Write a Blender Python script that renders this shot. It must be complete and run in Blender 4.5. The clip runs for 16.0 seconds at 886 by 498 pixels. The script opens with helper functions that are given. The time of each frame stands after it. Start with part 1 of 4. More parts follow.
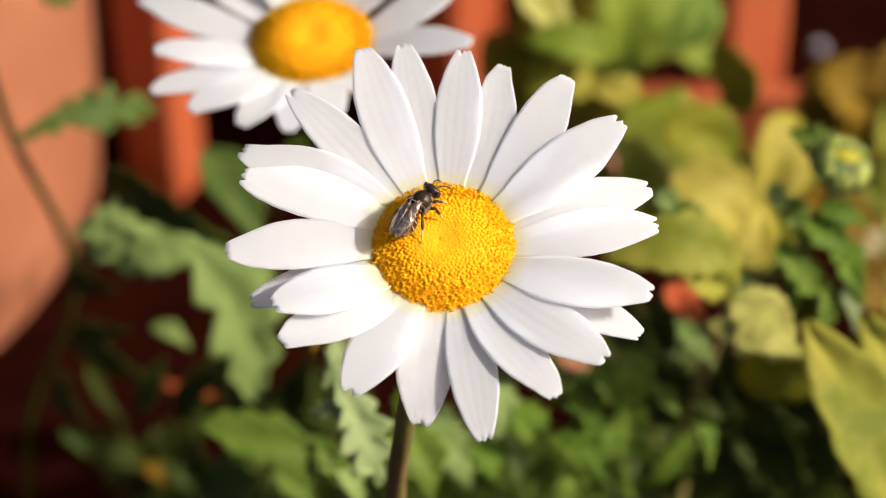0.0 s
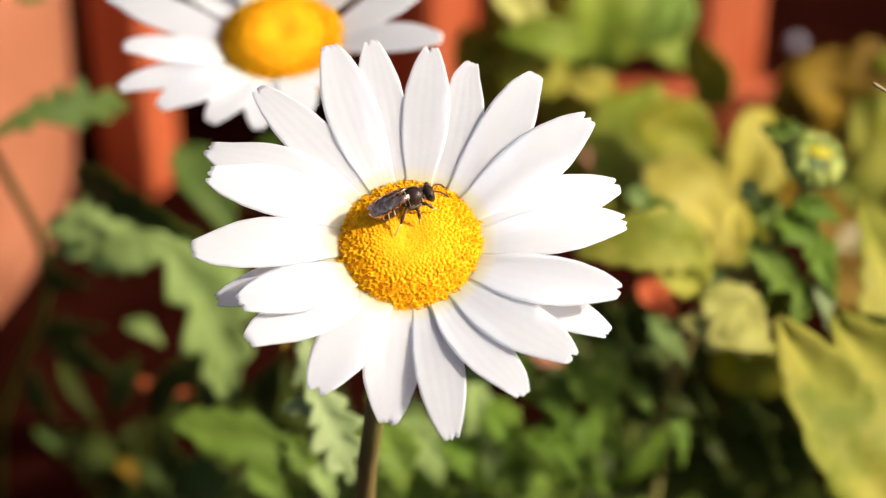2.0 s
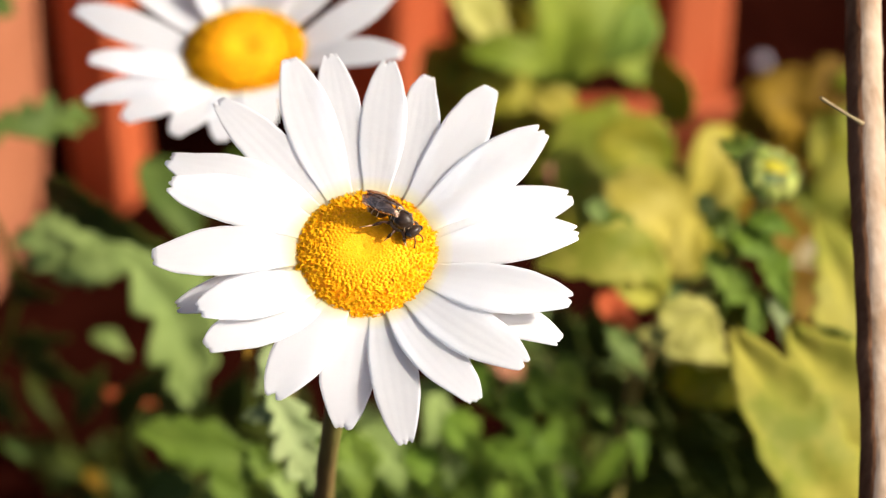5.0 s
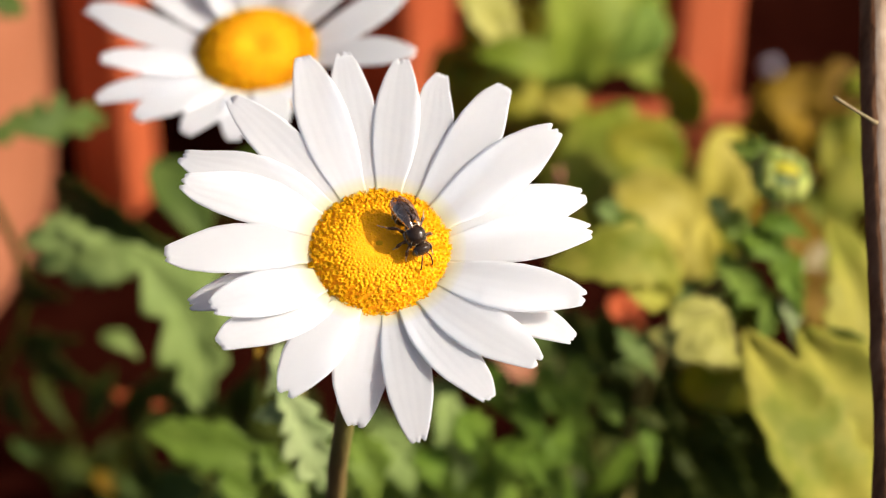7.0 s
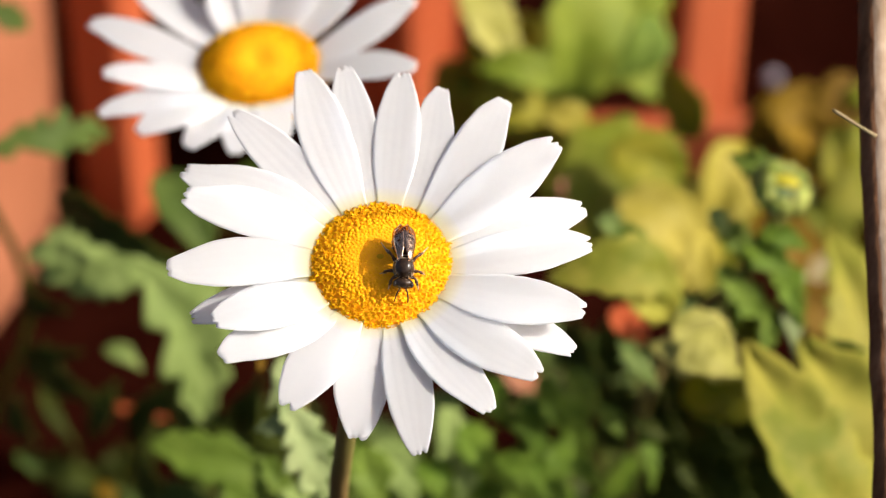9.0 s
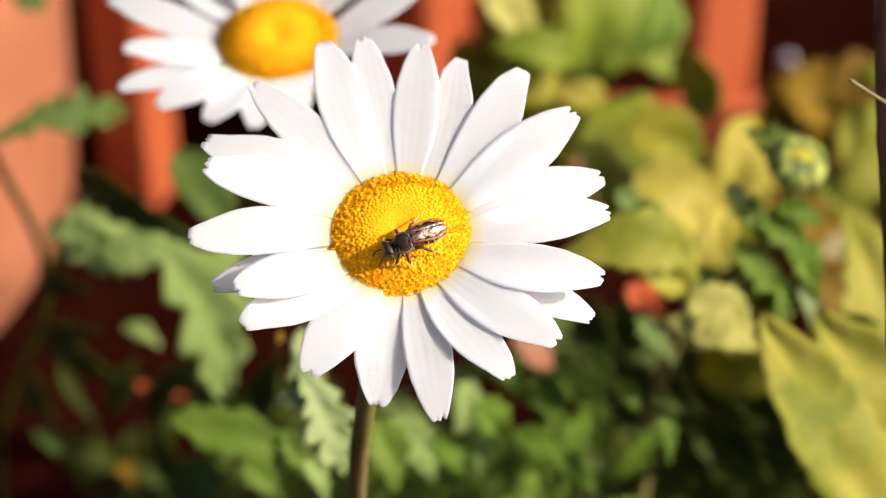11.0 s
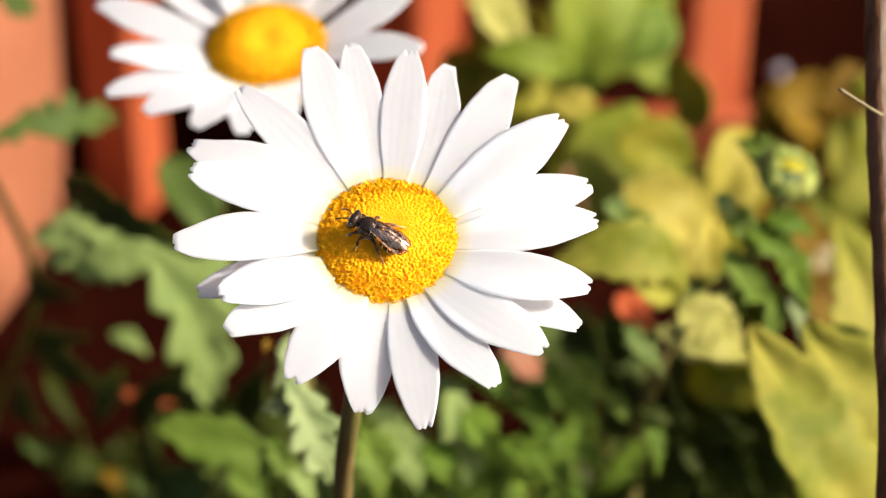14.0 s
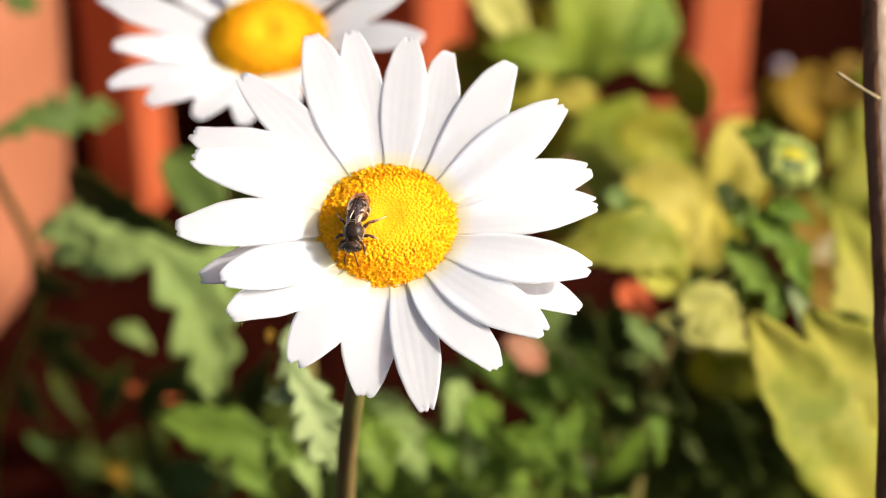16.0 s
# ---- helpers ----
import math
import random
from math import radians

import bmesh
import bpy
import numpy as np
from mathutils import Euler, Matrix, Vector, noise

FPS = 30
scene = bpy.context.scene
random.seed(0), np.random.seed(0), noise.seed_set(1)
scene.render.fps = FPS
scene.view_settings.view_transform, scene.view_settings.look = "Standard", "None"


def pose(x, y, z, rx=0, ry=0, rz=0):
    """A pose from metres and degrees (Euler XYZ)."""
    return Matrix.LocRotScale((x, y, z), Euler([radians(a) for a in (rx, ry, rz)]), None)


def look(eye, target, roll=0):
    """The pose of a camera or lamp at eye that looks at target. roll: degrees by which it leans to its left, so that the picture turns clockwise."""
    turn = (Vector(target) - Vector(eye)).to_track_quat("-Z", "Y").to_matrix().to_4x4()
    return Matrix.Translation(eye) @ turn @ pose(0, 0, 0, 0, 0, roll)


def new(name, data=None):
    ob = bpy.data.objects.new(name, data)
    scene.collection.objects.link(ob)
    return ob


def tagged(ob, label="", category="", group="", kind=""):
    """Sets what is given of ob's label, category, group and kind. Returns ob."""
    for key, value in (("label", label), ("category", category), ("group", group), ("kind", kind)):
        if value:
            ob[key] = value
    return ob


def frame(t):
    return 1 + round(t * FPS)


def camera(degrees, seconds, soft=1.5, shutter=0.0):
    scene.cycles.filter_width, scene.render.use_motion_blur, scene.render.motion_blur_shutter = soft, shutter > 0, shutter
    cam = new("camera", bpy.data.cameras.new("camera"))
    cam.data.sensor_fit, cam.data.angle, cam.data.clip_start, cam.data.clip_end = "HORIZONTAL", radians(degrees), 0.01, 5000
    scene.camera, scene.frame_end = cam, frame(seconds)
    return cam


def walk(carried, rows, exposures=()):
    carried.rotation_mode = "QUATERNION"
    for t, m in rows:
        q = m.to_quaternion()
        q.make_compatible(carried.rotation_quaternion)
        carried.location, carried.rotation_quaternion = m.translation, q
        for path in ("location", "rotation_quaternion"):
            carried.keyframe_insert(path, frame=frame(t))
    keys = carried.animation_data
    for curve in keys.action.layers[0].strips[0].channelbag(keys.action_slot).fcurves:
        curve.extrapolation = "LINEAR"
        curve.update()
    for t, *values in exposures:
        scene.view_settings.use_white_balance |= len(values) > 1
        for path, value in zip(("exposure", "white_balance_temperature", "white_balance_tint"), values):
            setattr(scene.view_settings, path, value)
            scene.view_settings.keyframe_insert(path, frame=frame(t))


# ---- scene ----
# The camera: a hand-held long lens, focused on the open daisy.
cam = camera(22.0, 16.0, soft=1.1)
cam.data.dof.use_dof = True
cam.data.dof.focus_distance = 0.2255
cam.data.dof.aperture_fstop = 22.0
walk(cam, [
    (0.0, pose(0.00369, -0.18276, 0.41049, 54.484, 0.773, 0.603)),
    (0.5, pose(0.00458, -0.18152, 0.41017, 54.533, 0.764, 0.390)),
    (1.0, pose(0.00446, -0.18085, 0.40992, 54.379, 0.565, 0.446)),
    (1.5, pose(0.00436, -0.18148, 0.41022, 54.412, 0.797, 0.366)),
    (2.0, pose(0.00513, -0.18179, 0.41014, 54.348, 0.593, 0.176)),
    (2.5, pose(0.00460, -0.18103, 0.40982, 54.384, 0.278, 0.366)),
    (3.0, pose(0.00527, -0.18041, 0.40918, 54.245, 0.356, 0.204)),
    (3.5, pose(0.00645, -0.18231, 0.40978, 54.391, 0.250, -0.089)),
    (6.0, pose(0.00708, -0.18718, 0.41279, 54.903, 0.037, -0.231)),
    (6.5, pose(0.00640, -0.18764, 0.41198, 54.909, 0.068, -0.189)),
    (7.0, pose(0.00633, -0.18640, 0.41114, 55.000, -0.000, -0.000)),
    (7.5, pose(0.00662, -0.18681, 0.41107, 54.979, 0.002, -0.109)),
    (8.0, pose(0.00649, -0.18721, 0.41049, 54.990, -0.029, -0.190)),
    (8.5, pose(0.00702, -0.18683, 0.41133, 55.194, 0.491, -0.174)),
    (9.0, pose(0.00669, -0.18720, 0.41193, 55.283, 0.162, 0.020)),
    (9.5, pose(0.00608, -0.18829, 0.41129, 54.975, 0.336, 0.085)),
    (12.0, pose(0.00630, -0.19003, 0.41120, 55.051, 0.440, 0.281)),
    (12.5, pose(0.00740, -0.18915, 0.41018, 54.982, 0.418, 0.071)),
    (13.0, pose(0.00754, -0.18730, 0.41081, 55.277, 0.509, 0.107)),
    (13.5, pose(0.00778, -0.18864, 0.40988, 55.040, 0.169, 0.176)),
    (14.0, pose(0.00670, -0.18892, 0.40998, 55.320, 0.029, 0.296)),
    (14.5, pose(0.00682, -0.18939, 0.41005, 55.291, 0.263, 0.181)),
    (15.0, pose(0.00652, -0.18949, 0.41003, 55.349, 0.176, 0.258)),
    (15.5, pose(0.00702, -0.19010, 0.40915, 55.238, 0.428, 0.218)),
    (16.0, pose(0.00711, -0.19126, 0.40921, 55.421, 0.415, 0.176)),
], exposures=[(0.0, 0.47), (1.5, 0.59), (3.0, 0.77), (3.5, 0.77), (6.0, 0.63), (7.0, 0.58), (9.5, 0.63), (12.0, 0.79), (13.0, 0.84), (14.5, 0.77), (16.0, 0.79)])

# ---- light: low clear sun from the right, blue sky ----
SUN = Vector((0.82, -0.15, 0.55)).normalized()
world = bpy.data.worlds.new("sky")
scene.world = world
world.use_nodes = True
wn = world.node_tree.nodes
sky = wn.new("ShaderNodeTexSky")
sky.sky_type, sky.sun_disc = "NISHITA", False
sky.sun_elevation = math.asin(SUN.z)
sky.dust_density, sky.air_density = 6.0, 0.8
sky.sun_rotation = math.atan2(SUN.x, SUN.y)
wn["Background"].inputs["Strength"].default_value = 0.115
world.node_tree.links.new(sky.outputs[0], wn["Background"].inputs["Color"])
sun_data = bpy.data.lights.new("sun", "SUN")
sun_data.energy, sun_data.angle, sun_data.color = 4.6, radians(0.53), (1.0, 0.935, 0.845)
sun = new("sun", sun_data)
sun.matrix_world = look(SUN * 3.0, (0, 0, 0))


# ---- materials ----
def material(name, base, second=None, rough=0.6, scale=300.0, mix=0.5, bump=0.0, bump_scale=900.0,
             spec=0.4, translucent=0.0, metallic=0.0, stretch=(1, 1, 1), depth=0.0):
    """A surface with two scales of colour variation, fine relief and, for leaves and petals, light that shines through."""
    m = bpy.data.materials.new(name)
    m.use_nodes = True
    nt = m.node_tree
    n, link = nt.nodes, nt.links.new
    bsdf, out = n["Principled BSDF"], n["Material Output"]
    bsdf.inputs["Roughness"].default_value = rough
    bsdf.inputs["Specular IOR Level"].default_value = spec
    bsdf.inputs["Metallic"].default_value = metallic
    if depth:
        bsdf.inputs["Subsurface Weight"].default_value = 1.0
        bsdf.inputs["Subsurface Radius"].default_value = (1.0, 1.0, 1.0)
        bsdf.inputs["Subsurface Scale"].default_value = depth
    coord = n.new("ShaderNodeTexCoord")
    mapping = n.new("ShaderNodeMapping")
    mapping.inputs["Scale"].default_value = stretch
    link(coord.outputs["Object"], mapping.inputs[0])
    coarse, fine = n.new("ShaderNodeTexNoise"), n.new("ShaderNodeTexNoise")
    coarse.inputs["Scale"].default_value, coarse.inputs["Detail"].default_value = scale, 3
    fine.inputs["Scale"].default_value, fine.inputs["Detail"].default_value = scale * 7, 2
    for tex in (coarse, fine):
        link(mapping.outputs[0], tex.inputs["Vector"])
    add = n.new("ShaderNodeMath")
    add.operation, add.inputs[2].default_value = "MULTIPLY_ADD", 0.0
    add.inputs[1].default_value = 0.35
    link(fine.outputs["Fac"], add.inputs[0])
    link(coarse.outputs["Fac"], add.inputs[2])
    ramp = n.new("ShaderNodeValToRGB")
    ramp.color_ramp.elements[0].position, ramp.color_ramp.elements[1].position = 0.67 - mix * 0.4, 0.67 + mix * 0.4
    ramp.color_ramp.elements[0].color = (*base, 1)
    ramp.color_ramp.elements[1].color = (*(second or base), 1)
    link(add.outputs[0], ramp.inputs[0])
    info = n.new("ShaderNodeObjectInfo")
    vary = n.new("ShaderNodeHueSaturation")
    shift = n.new("ShaderNodeMapRange")
    shift.inputs["To Min"].default_value, shift.inputs["To Max"].default_value = 0.88, 1.12
    link(info.outputs["Random"], shift.inputs[0])
    link(shift.outputs[0], vary.inputs["Value"])
    link(ramp.outputs[0], vary.inputs["Color"])
    link(vary.outputs[0], bsdf.inputs["Base Color"])
    if bump:
        grain = n.new("ShaderNodeTexNoise")
        grain.inputs["Scale"].default_value, grain.inputs["Detail"].default_value = bump_scale, 4
        link(mapping.outputs[0], grain.inputs["Vector"])
        relief = n.new("ShaderNodeBump")
        relief.inputs["Strength"].default_value, relief.inputs["Distance"].default_value = bump, 0.0006
        link(grain.outputs["Fac"], relief.inputs["Height"])
        link(relief.outputs[0], bsdf.inputs["Normal"])
    if translucent:
        thin = n.new("ShaderNodeBsdfTranslucent")
        link(vary.outputs[0], thin.inputs["Color"])
        both = n.new("ShaderNodeMixShader")
        both.inputs[0].default_value = translucent
        link(bsdf.outputs[0], both.inputs[1])
        link(thin.outputs[0], both.inputs[2])
        link(both.outputs[0], out.inputs["Surface"])
    return m


def yellow_base(m):
    """Ray petals turn greenish yellow where they join the disc."""
    n, link = m.node_tree.nodes, m.node_tree.links.new
    vary = n["Hue/Saturation/Value"]
    coord, length, fade, tint = n["Texture Coordinate"], n.new("ShaderNodeVectorMath"), n.new("ShaderNodeMapRange"), n.new("ShaderNodeMix")
    length.operation = "LENGTH"
    link(coord.outputs["Object"], length.inputs[0])
    link(length.outputs["Value"], fade.inputs[0])
    fade.inputs["From Min"].default_value, fade.inputs["From Max"].default_value = 0.0070, 0.0090
    tint.data_type = "RGBA"
    tint.inputs["A"].default_value = (0.90, 0.87, 0.52, 1)
    link(fade.outputs[0], tint.inputs["Factor"])
    link(vary.outputs[0], tint.inputs["B"])
    link(tint.outputs["Result"], n["Principled BSDF"].inputs["Base Color"])
    link(tint.outputs["Result"], n["Translucent BSDF"].inputs["Color"])


PETAL = material("petal", (0.90, 0.915, 0.945), (0.94, 0.95, 0.965), 0.6, 120, 0.6, 0.04, 700, 0.2, 0.50, depth=0.0008)
yellow_base(PETAL)
DISC = material("disc_floor", (0.74, 0.29, 0.003), (0.78, 0.33, 0.004), 0.7, 900, 0.5, 0.3, 1500, 0.2)
FLORET = material("floret", (0.82, 0.405, 0.004), (0.88, 0.475, 0.007), 0.6, 800, 0.5, 0.1, 2500, 0.08, 0.30)
FLORET_BUD = material("floret_bud", (0.78, 0.325, 0.003), (0.82, 0.37, 0.004), 0.6, 900, 0.5, 0.1, 2500, 0.08, 0.12)
BUD_GREEN = material("floret_green", (0.56, 0.28, 0.006), (0.62, 0.31, 0.006), 0.7, 1500, 0.5, 0.2, 2500, 0.08)
STEM = material("stem", (0.1324, 0.1324, 0.02803), (0.1869, 0.1168, 0.03894), 0.6, 150, 0.5, 0.3, 900, 0.4, stretch=(1, 1, 0.2))
BRACT = material("bract", (0.0623, 0.1038, 0.02596), (0.1038, 0.1246, 0.03115), 0.6, 300, 0.5, 0.3, 900, 0.3)
LEAF = {
    "green": material("green_leaf", (0.06336, 0.1038, 0.01056), (0.1188, 0.1672, 0.02288), 0.55, 110, 0.5, 0.35, 500, 0.1, 0.22),
    "grass": material("bright_green_leaf", (0.07841, 0.1401, 0.01188), (0.1544, 0.2282, 0.02614), 0.55, 110, 0.5, 0.35, 500, 0.1, 0.40),
    "sage": material("sage_leaf", (0.1449, 0.204, 0.04939), (0.2523, 0.3221, 0.09662), 0.6, 110, 0.5, 0.35, 500, 0.12, 0.35),
    "silver": material("pale_sage_leaf", (0.1672, 0.2215, 0.07942), (0.2508, 0.2968, 0.1254), 0.6, 150, 0.5, 0.35, 500, 0.15, 0.30),
    # leaf green with the shade among the stems put into its colour
    "shaded": material("shaded_green_leaf", (0.02288, 0.03168, 0.00352), (0.044, 0.05456, 0.00704), 0.6, 110, 0.5, 0.35, 500, 0.08, 0.12),
    "moss": material("moss_green_leaf", (0.04048, 0.06512, 0.01056), (0.07216, 0.1021, 0.02112), 0.58, 110, 0.5, 0.35, 500, 0.1, 0.2),
    "lime": material("lime_leaf", (0.1496, 0.2068, 0.01408), (0.264, 0.308, 0.0396), 0.55, 60, 0.4, 0.35, 400, 0.12, 0.42),
    "pale": material("pale_leaf", (0.3115, 0.2284, 0.1246), (0.2284, 0.2077, 0.08307), 0.6, 90, 0.5, 0.35, 500, 0.3, 0.25),
    "olive": material("olive_leaf", (0.1496, 0.1628, 0.0088), (0.2816, 0.2508, 0.01936), 0.6, 60, 0.35, 0.35, 400, 0.15, 0.4),
    "yellow": material("yellow_leaf", (0.1619, 0.1862, 0.01295), (0.3319, 0.2996, 0.04453), 0.6, 55, 0.32, 0.35, 400, 0.15, 0.4),
    "gold": material("golden_leaf", (0.2816, 0.2376, 0.01936), (0.44, 0.3696, 0.0704), 0.6, 70, 0.4, 0.35, 400, 0.15, 0.4),
    "straw": material("straw_leaf", (0.3089, 0.2974, 0.06292), (0.4805, 0.4347, 0.1373), 0.65, 70, 0.4, 0.35, 400, 0.12, 0.35),
    "brown": material("brown_leaf", (0.1056, 0.0528, 0.00264), (0.1848, 0.11, 0.00528), 0.6, 60, 0.5, 0.35, 400, 0.1, 0.3),
    "rust": material("rusty_leaf", (0.2904, 0.1144, 0.0616), (0.4048, 0.2024, 0.1232), 0.65, 90, 0.5, 0.35, 400, 0.1, 0.3),
    "red": material("reddened_leaf", (0.3696, 0.0616, 0.0176), (0.4928, 0.132, 0.044), 0.6, 120, 0.5, 0.35, 400, 0.1, 0.35),
}
BARK = material("dry_bark", (0.105, 0.045, 0.022), (0.230, 0.115, 0.060), 0.9, 260, 0.5, 0.7, 700, 0.03, stretch=(1, 1, 0.18))
WOOD = material("bare_wood", (0.2992, 0.198, 0.1232), (0.484, 0.3696, 0.2728), 0.85, 260, 0.5, 0.4, 700, 0.05, stretch=(1, 1, 0.12))
# near-black soil: the shade of the plants is put into the colour
SHADED_SOIL = material("soil", (0.00704, 0.001232, 0.000704), (0.01584, 0.003168, 0.00176), 0.95, 60, 0.6, 1.0, 260, 0.0)
CLAY = material("terracotta", (0.2668, 0.092, 0.0414), (0.3507, 0.1288, 0.0644), 0.8, 35, 0.5, 0.35, 300, 0.2)
PAINT = material("orange_paint", (0.2492, 0.03634, 0.00623), (0.3738, 0.08826, 0.03115), 0.55, 40, 0.5, 0.3, 260, 0.35, stretch=(1, 1, 0.15))
# board colour holds the shade behind the posts
SHADED_BOARD = material("shaded_boards", (0.01584, 0.001848, 0.000968), (0.02464, 0.003344, 0.001672), 0.9, 14, 0.6, 0.4, 120, 0.0, stretch=(1, 1, 0.12))
SHELL = material("bee_shell", (0.014, 0.008, 0.005), (0.034, 0.019, 0.011), 0.15, 1500, 0.5, 0.14, 4200, 0.30)
BELLY = material("bee_abdomen", (0.020, 0.010, 0.006), (0.048, 0.022, 0.012), 0.14, 1500, 0.5, 0.04, 6000, 0.28)
FUR = material("bee_fur", (0.375, 0.3, 0.2025), (0.54, 0.4575, 0.3375), 0.9, 4000, 0.6, 0.5, 9000, 0.1)
DOWN = material("bee_down", (0.10, 0.075, 0.05), (0.26, 0.20, 0.14), 0.9, 5000, 0.5, 0.8, 9000, 0.1)
BEE_EYE = material("bee_eye", (0.012, 0.010, 0.010), (0.02, 0.016, 0.014), 0.12, 4000, 0.5, 0, 1, 0.6)
LIMB = material("bee_leg", (0.0354, 0.01652, 0.00944), (0.1003, 0.0413, 0.02006), 0.45, 2500, 0.5, 0, 1, 0.2)
TARSUS = material("bee_foot", (0.42, 0.23, 0.10), (0.55, 0.33, 0.16), 0.5, 2500, 0.5, 0, 1, 0.4)


def wing_material():
    m = bpy.data.materials.new("bee_wing")
    m.use_nodes = True
    n, link = m.node_tree.nodes, m.node_tree.links.new
    n.remove(n["Principled BSDF"])
    bsdf = n.new("ShaderNodeBsdfGlossy")
    bsdf.inputs["Color"].default_value = (0.88, 0.67, 0.51, 1)
    bsdf.inputs["Roughness"].default_value = 0.20
    clear = n.new("ShaderNodeBsdfTransparent")
    clear.inputs[0].default_value = (0.66, 0.54, 0.45, 1)
    film, skin = n.new("ShaderNodeBsdfDiffuse"), n.new("ShaderNodeMixShader")
    film.inputs[0].default_value = (0.20, 0.115, 0.07, 1)
    skin.inputs[0].default_value = 0.84
    link(film.outputs[0], skin.inputs[1])
    link(bsdf.outputs[0], skin.inputs[2])
    both = n.new("ShaderNodeMixShader")
    coord, veins, cut = n.new("ShaderNodeTexCoord"), n.new("ShaderNodeTexVoronoi"), n.new("ShaderNodeMapRange")
    veins.feature = "DISTANCE_TO_EDGE"
    veins.inputs["Scale"].default_value = 620
    link(coord.outputs["Object"], veins.inputs["Vector"])
    cut.inputs["From Min"].default_value, cut.inputs["From Max"].default_value = 0.02, 0.05
    cut.inputs["To Min"].default_value, cut.inputs["To Max"].default_value = 0.60, 0.34
    link(veins.outputs["Distance"], cut.inputs[0])
    relief = n.new("ShaderNodeBump")
    relief.inputs["Strength"].default_value, relief.inputs["Distance"].default_value = 0.6, 0.0003
    ripple, height = n.new("ShaderNodeTexNoise"), n.new("ShaderNodeMath")
    ripple.inputs["Scale"].default_value, ripple.inputs["Detail"].default_value = 1500, 2
    height.operation, height.inputs[1].default_value = "MULTIPLY_ADD", 0.8
    link(coord.outputs["Object"], ripple.inputs["Vector"])
    link(ripple.outputs["Fac"], height.inputs[0])
    link(veins.outputs["Distance"], height.inputs[2])
    link(height.outputs[0], relief.inputs["Height"])
    link(relief.outputs[0], bsdf.inputs["Normal"])
    link(cut.outputs[0], both.inputs[0])
    link(clear.outputs[0], both.inputs[1])
    link(skin.outputs[0], both.inputs[2])
    link(both.outputs[0], n["Material Output"].inputs["Surface"])
    return m


WING = wing_material()


# ---- builders ----
def part(name, bm, mat_, parent, label="", smooth=True):
    me = bpy.data.meshes.new(name)
    bm.to_mesh(me)
    bm.free()
    return link_mesh(name, me, mat_, parent, label, smooth)


def link_mesh(name, me, mat_, parent, label="", smooth=True):
    if mat_ is not None and not me.materials:
        me.materials.append(mat_)
    if smooth:
        me.shade_smooth()
    ob = new(name, me)
    ob.parent = parent
    if label:
        tagged(ob, label)
    return ob


def thing(name, m, label, category, group=""):
    ob = new(name)
    ob.empty_display_size = 0.005
    ob.matrix_world = m
    return tagged(ob, label, category, group)


def shell(top, thick):
    """A closed thin sheet from a grid of points (rows of equal length)."""
    bm = bmesh.new()
    rows, cols = len(top), len(top[0])
    normals = []
    for i in range(rows):
        line = []
        for j in range(cols):
            a = top[min(i + 1, rows - 1)][j] - top[max(i - 1, 0)][j]
            b = top[i][min(j + 1, cols - 1)] - top[i][max(j - 1, 0)]
            line.append(a.cross(b).normalized())
        normals.append(line)
    up = [[bm.verts.new(top[i][j] + normals[i][j] * thick / 2) for j in range(cols)] for i in range(rows)]
    dn = [[bm.verts.new(top[i][j] - normals[i][j] * thick / 2) for j in range(cols)] for i in range(rows)]
    for i in range(rows - 1):
        for j in range(cols - 1):
            bm.faces.new((up[i][j], up[i + 1][j], up[i + 1][j + 1], up[i][j + 1]))
            bm.faces.new((dn[i][j], dn[i][j + 1], dn[i + 1][j + 1], dn[i + 1][j]))
    ring_u = up[0] + [r[-1] for r in up[1:]] + up[-1][-2::-1] + [r[0] for r in up[-2:0:-1]]
    ring_d = dn[0] + [r[-1] for r in dn[1:]] + dn[-1][-2::-1] + [r[0] for r in dn[-2:0:-1]]
    for k in range(len(ring_u)):
        l = (k + 1) % len(ring_u)
        bm.faces.new((ring_u[k], ring_u[l], ring_d[l], ring_d[k]))
    bmesh.ops.recalc_face_normals(bm, faces=bm.faces)
    return bm


def tube(points, radii, sides=10, rough=0.0, seed=0, bm=None):
    """A tapered, capped tube along points; rough makes it knobbly."""
    rng = random.Random(seed)
    own = bm or bmesh.new()
    rings = []
    ref = Vector((0.31, 0.92, 0.2))
    for i, p in enumerate(points):
        d = (points[min(i + 1, len(points) - 1)] - points[max(i - 1, 0)]).normalized()
        a = d.cross(ref).normalized()
        b = d.cross(a)
        rings.append([own.verts.new(p + (a * math.cos(t) + b * math.sin(t)) * radii[i] * (1 + rough * rng.uniform(-1, 1)))
                      for t in (2 * math.pi * k / sides for k in range(sides))])
    for r, s in zip(rings, rings[1:]):
        for k in range(sides):
            own.faces.new((r[k], r[(k + 1) % sides], s[(k + 1) % sides], s[k]))
    own.faces.new(rings[0][::-1])
    own.faces.new(rings[-1])
    bmesh.ops.recalc_face_normals(own, faces=own.faces)
    return own


def bend(points, n):
    """A smooth line of n points through the given ones."""
    pts = [Vector(p) for p in points]
    out = []
    for k in range(n):
        t = k / (n - 1) * (len(pts) - 1)
        i = min(int(t), len(pts) - 2)
        u = t - i
        p0, p1, p2, p3 = pts[max(i - 1, 0)], pts[i], pts[i + 1], pts[min(i + 2, len(pts) - 1)]
        out.append(0.5 * (2 * p1 + (p2 - p0) * u + (2 * p0 - 5 * p1 + 4 * p2 - p3) * u * u + (3 * p1 - p0 - 3 * p2 + p3) * u ** 3))
    return out


